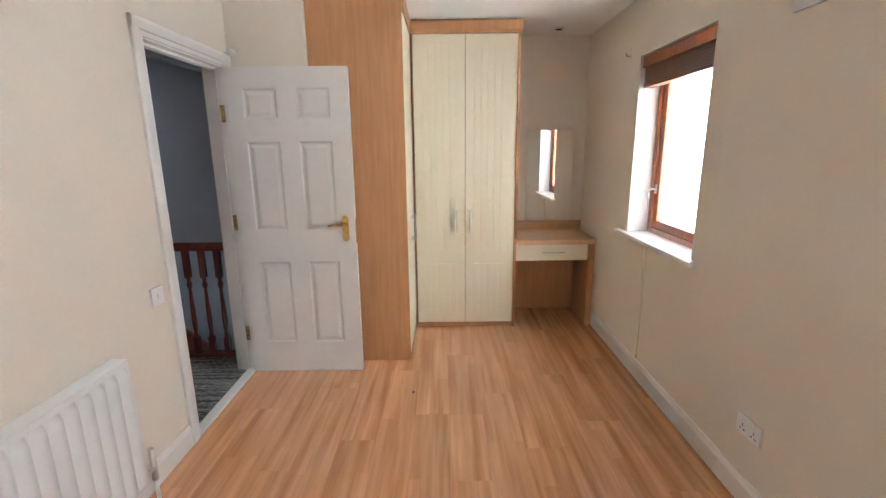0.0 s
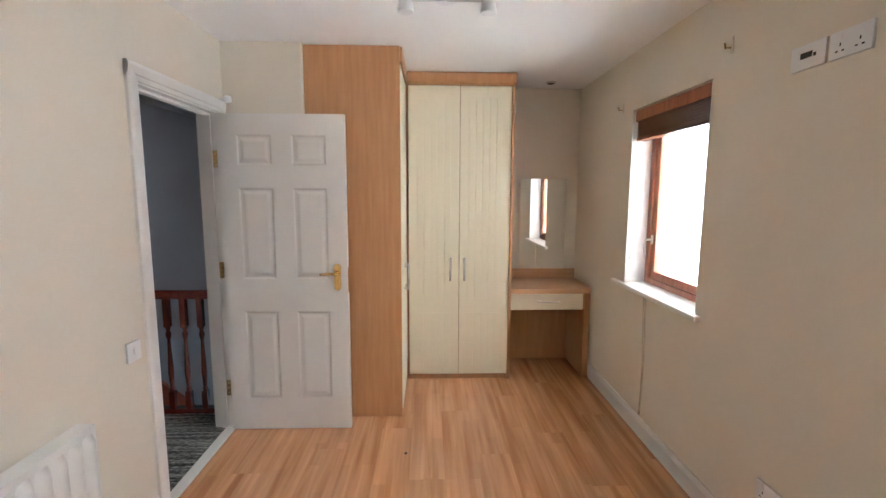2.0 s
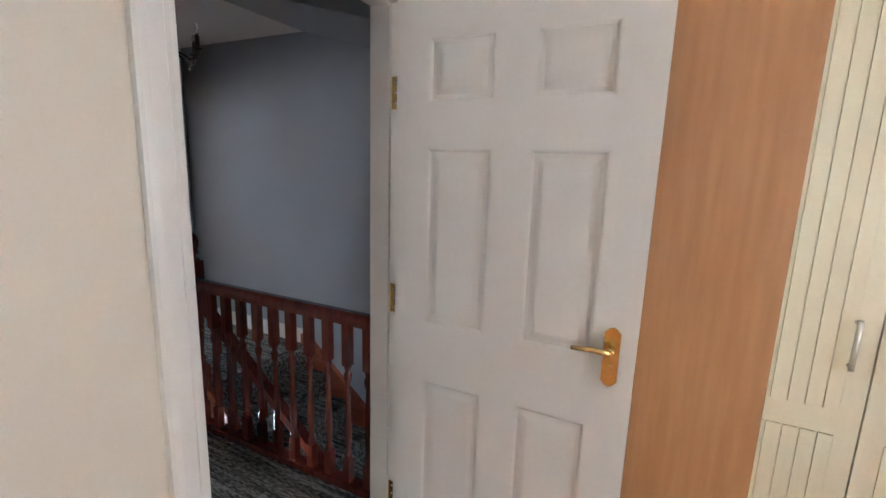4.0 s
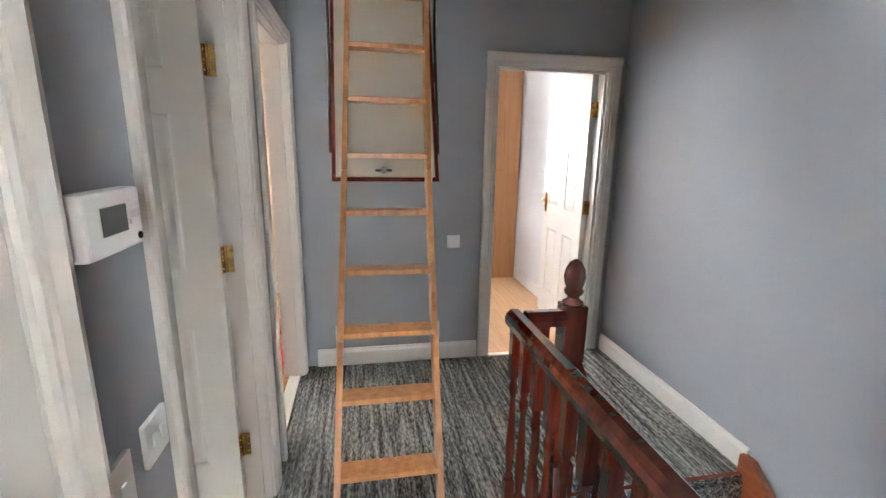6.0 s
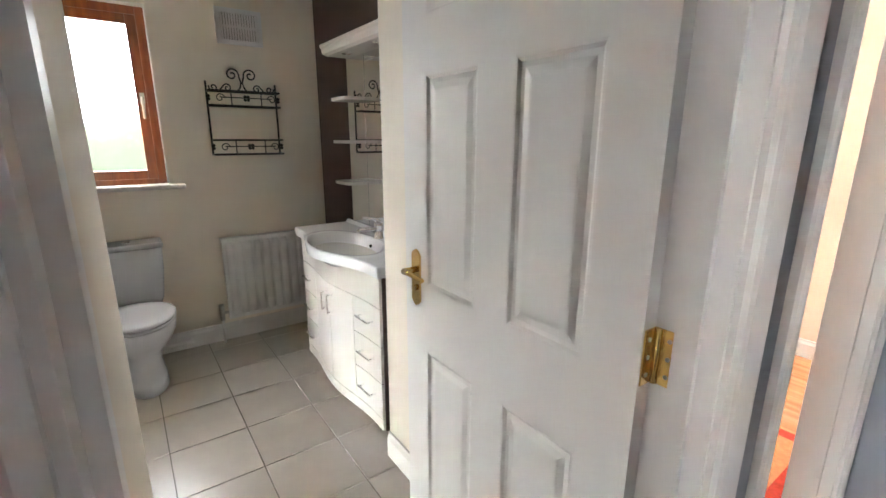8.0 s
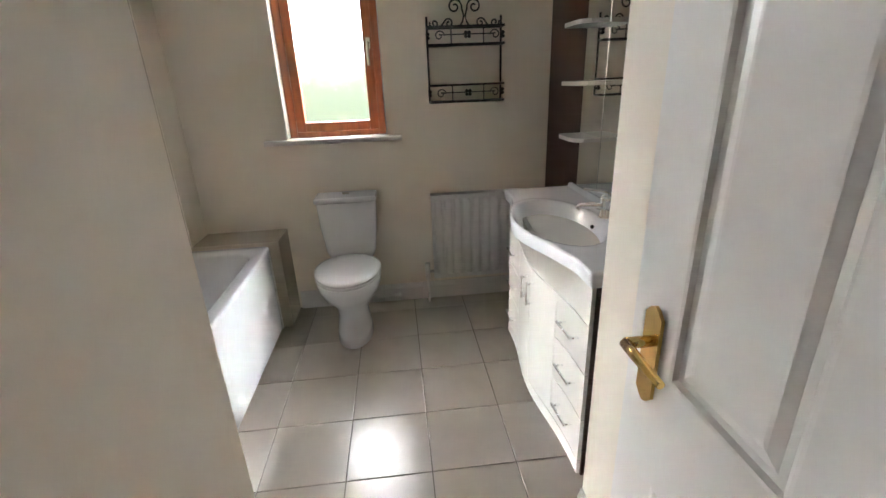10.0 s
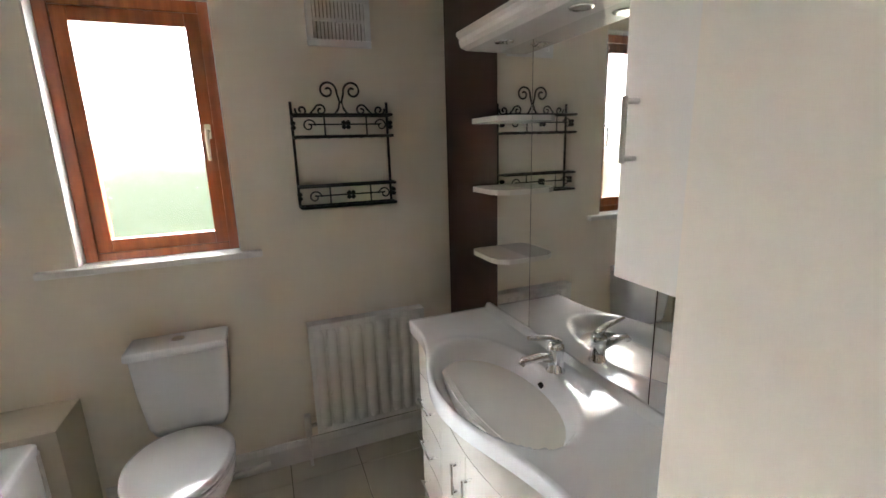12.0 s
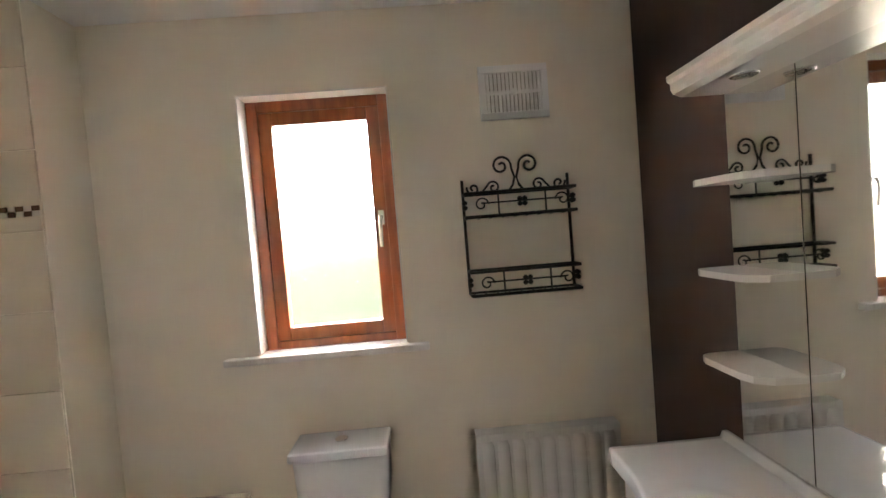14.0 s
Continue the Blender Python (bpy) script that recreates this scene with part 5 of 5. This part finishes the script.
part("pan", oval(bm_new(), [(-0.60, 0.105, 0.20, 0.20, 0.0), (-0.60, 0.10, 0.19, 0.20, 0.06), (-0.60, 0.085, 0.15, 0.19, 0.16), (-0.60, 0.10, 0.16, 0.19, 0.22), (-0.58, 0.15, 0.22, 0.21, 0.29), (-0.57, 0.178, 0.25, 0.21, 0.35), (-0.57, 0.182, 0.255, 0.21, 0.395), (-0.57, 0.175, 0.25, 0.20, 0.40)]), CERAM, tl)
part("seat", oval(bm_new(), [(-0.57, 0.178, 0.253, 0.19, 0.403), (-0.57, 0.185, 0.262, 0.195, 0.408), (-0.57, 0.185, 0.262, 0.195, 0.416), (-0.57, 0.180, 0.256, 0.19, 0.420)]), CERAM, tl)
part("lid", oval(bm_new(), [(-0.57, 0.182, 0.258, 0.195, 0.423), (-0.57, 0.186, 0.263, 0.20, 0.428), (-0.57, 0.184, 0.26, 0.20, 0.438), (-0.57, 0.165, 0.24, 0.18, 0.445), (-0.57, 0.10, 0.15, 0.11, 0.448)]), CERAM, tl)
bm = bm_new()
vs = []
for z, hw, y1 in ((0.395, 0.135, -0.81), (0.44, 0.150, -0.795), (0.60, 0.168, -0.786), (0.751, 0.175, -0.783)):
    c = 0.035
    vs.append([bm.verts.new((TX + x, y, z)) for x, y in ((-hw, -0.955), (hw, -0.955), (hw, y1 - c), (hw - 0.01, y1 - 0.01), (hw - c, y1), (-hw + c, y1), (-hw + 0.01, y1 - 0.01), (-hw, y1 - c))])
for u, w in zip(vs, vs[1:]):
    for k in range(8):
        bm.faces.new((u[k], u[(k + 1) % 8], w[(k + 1) % 8], w[k])).smooth = True
bm.faces.new(vs[0][::-1])
bm.faces.new(vs[-1])
part("cistern", bm, CERAM, tl)
part("cistern_lid", box(bm_new(), TX - 0.182, -0.957, 0.752, TX + 0.182, -0.772, 0.786, 0.014), CERAM, tl)
part("flush_button", lathe(bm_new(), [(0.024, 0.786), (0.024, 0.791), (0.020, 0.793)], 18, (TX, -0.87, 0)), CHROME, tl, "chrome flush button")
part("waste_pipe", tube(bm_new(), [(TX - 0.10, -0.90, 0.06), (TX - 0.24, -0.925, 0.055), (TX - 0.28, -0.935, 0.055)], 0.013, 10), GLOSSW, tl)

# bath and boxed-in end
_q = box(bm_new(), -0.845, -0.968, 0.0, -0.362, -0.722, 0.565, 0.003)
solid("bath_ledge", _q, WTILE, "cream tiled ledge at the end of the bath", "ledge", "structure")
solid("wall_pipe_box", box(bm_new(), -0.36, -0.968, 0.0, -0.122, -0.735, H - 0.002), BATHW, "cream painted pipe boxing in the bathroom corner", "wall", "structure")
tw = thing("tiled_bath_wall", "cream wall tiles with a dark mosaic strip", "wall tiles", (-0.24, -0.73, 1.2))
for j in range(7):
    z0 = 0.57 + j * 0.27
    part("tile", box(bm_new(), -0.358, -0.734, z0 + 0.001, -0.124, -0.726, min(z0 + 0.268, H - 0.004), 0.0015), WTILE, tw)
for k in range(9):
    for r in range(2):
        part("mosaic_tile", box(bm_new(), -0.357 + 0.026 * k, -0.7255, 1.70 + 0.018 * r, -0.357 + 0.026 * k + 0.0245, -0.7225, 1.70 + 0.018 * r + 0.0165), MOSD if (k + r) % 2 else MOSL, tw)
for j in range(4):
    for k in range(7):
        part("tile", box(bm_new(), -0.1195 - 0.008, -0.724 + 0.28 * k + 0.001, 0.57 + 0.46 * j + 0.001, -0.1215, min(-0.724 + 0.28 * (k + 1), 1.095) - 0.001, min(0.57 + 0.46 * (j + 1), H - 0.004) - 0.001, 0.001), WTILE, tw)
BY0, BY1, BX0, BX1, RZ = -0.72, 0.98, -0.795, -0.13, 0.545
bt = thing("bath", "white acrylic bath with a side panel", "bath", (-0.46, 0.1, 0))
bm = bm_new()
loops = []
for inset, z, rad in ((0.0, RZ - 0.035, 0.03), (0.0, RZ - 0.006, 0.03), (0.006, RZ, 0.03), (0.055, RZ, 0.10), (0.066, RZ - 0.012, 0.11), (0.085, RZ - 0.15, 0.12), (0.115, RZ - 0.33, 0.13), (0.17, RZ - 0.385, 0.12)):
    x0, x1, y0, y1 = BX0 + inset, BX1 - inset, BY0 + inset * 1.5, BY1 - inset * 1.5
    ring = []
    for cx, cy, a0 in ((x1 - rad, y1 - rad, 0), (x0 + rad, y1 - rad, 90), (x0 + rad, y0 + rad, 180), (x1 - rad, y0 + rad, 270)):
        for k in range(7):
            a = radians(a0 + 15 * k)
            ring.append(bm.verts.new((cx + rad * math.cos(a), cy + rad * math.sin(a), z)))
    loops.append(ring)
for u, w in zip(loops, loops[1:]):
    for k in range(len(u)):
        bm.faces.new((u[k], u[(k + 1) % len(u)], w[(k + 1) % len(u)], w[k])).smooth = True
bm.faces.new(loops[-1])
part("tub", bm, ACRYL, bt)
part("side_panel", box(bm_new(), BX0 + 0.012, BY0 + 0.002, 0.002, BX0 + 0.024, BY1 - 0.01, RZ - 0.036, 0.003), ACRYL, bt)
part("panel_bead", box(bm_new(), BX0 + 0.006, BY0 + 0.001, 0.002, BX0 + 0.0115, BY0 + 0.02, RZ - 0.036), GLOSSW, bt)
part("waste", lathe(bm_new(), [(0.03, RZ - 0.3845), (0.032, RZ - 0.380)], 18, (-0.46, BY0 + 0.42, 0)), CHROME, bt, "chrome bath waste")

# ---- pieces of the floors ----
fl = bpy.data.objects["floor_bathroom"]
x_lines = [-1.614 + 0.33 * k for k in range(-3, 6)]
y_lines = [0.172 + 0.33 * k for k in range(-4, 6)]
MESHES = {}
for x0 in x_lines:
    for y0 in y_lines:
        a, b, c, e = max(x0, -2.51) + 0.0018, min(x0 + 0.33, -0.12) - 0.0018, max(y0, -0.97) + 0.0018, min(y0 + 0.33, 1.958) - 0.0018
        if b - a < 0.02 or e - c < 0.02:
            continue
        key = (round(b - a, 3), round(e - c, 3))
        if key not in MESHES:
            MESHES[key] = mesh_of("tile", box(bm_new(), 0, 0, -0.007, key[0], key[1], 0.0, 0.0015), TILE)
        o = new("tile", MESHES[key])
        o.location = (a, c, 0)
        o.parent = fl
fl = bpy.data.objects["floor_bedroom"]
MESHES = {}
for i in range(14):
    x0 = i * 0.193
    y0 = -2.3 - (0.31 * i * 1.7) % 1.28
    while y0 < 4.0:
        a, b, c, e = x0 + 0.0002, min(x0 + 0.193, 2.6) - 0.0002, max(y0, -2.3) + 0.0002, min(y0 + 1.28, 4.02) - 0.0002
        y0 += 1.28
        if b - a < 0.01 or e - c < 0.01:
            continue
        key = (round(b - a, 3), round(e - c, 3))
        if key not in MESHES:
            MESHES[key] = mesh_of("plank", box(bm_new(), 0, 0, -0.005, key[0], key[1], 0.0, 0.0006), LAM)
        o = new("plank", MESHES[key])
        o.location = (a, c, 0)
        o.parent = fl
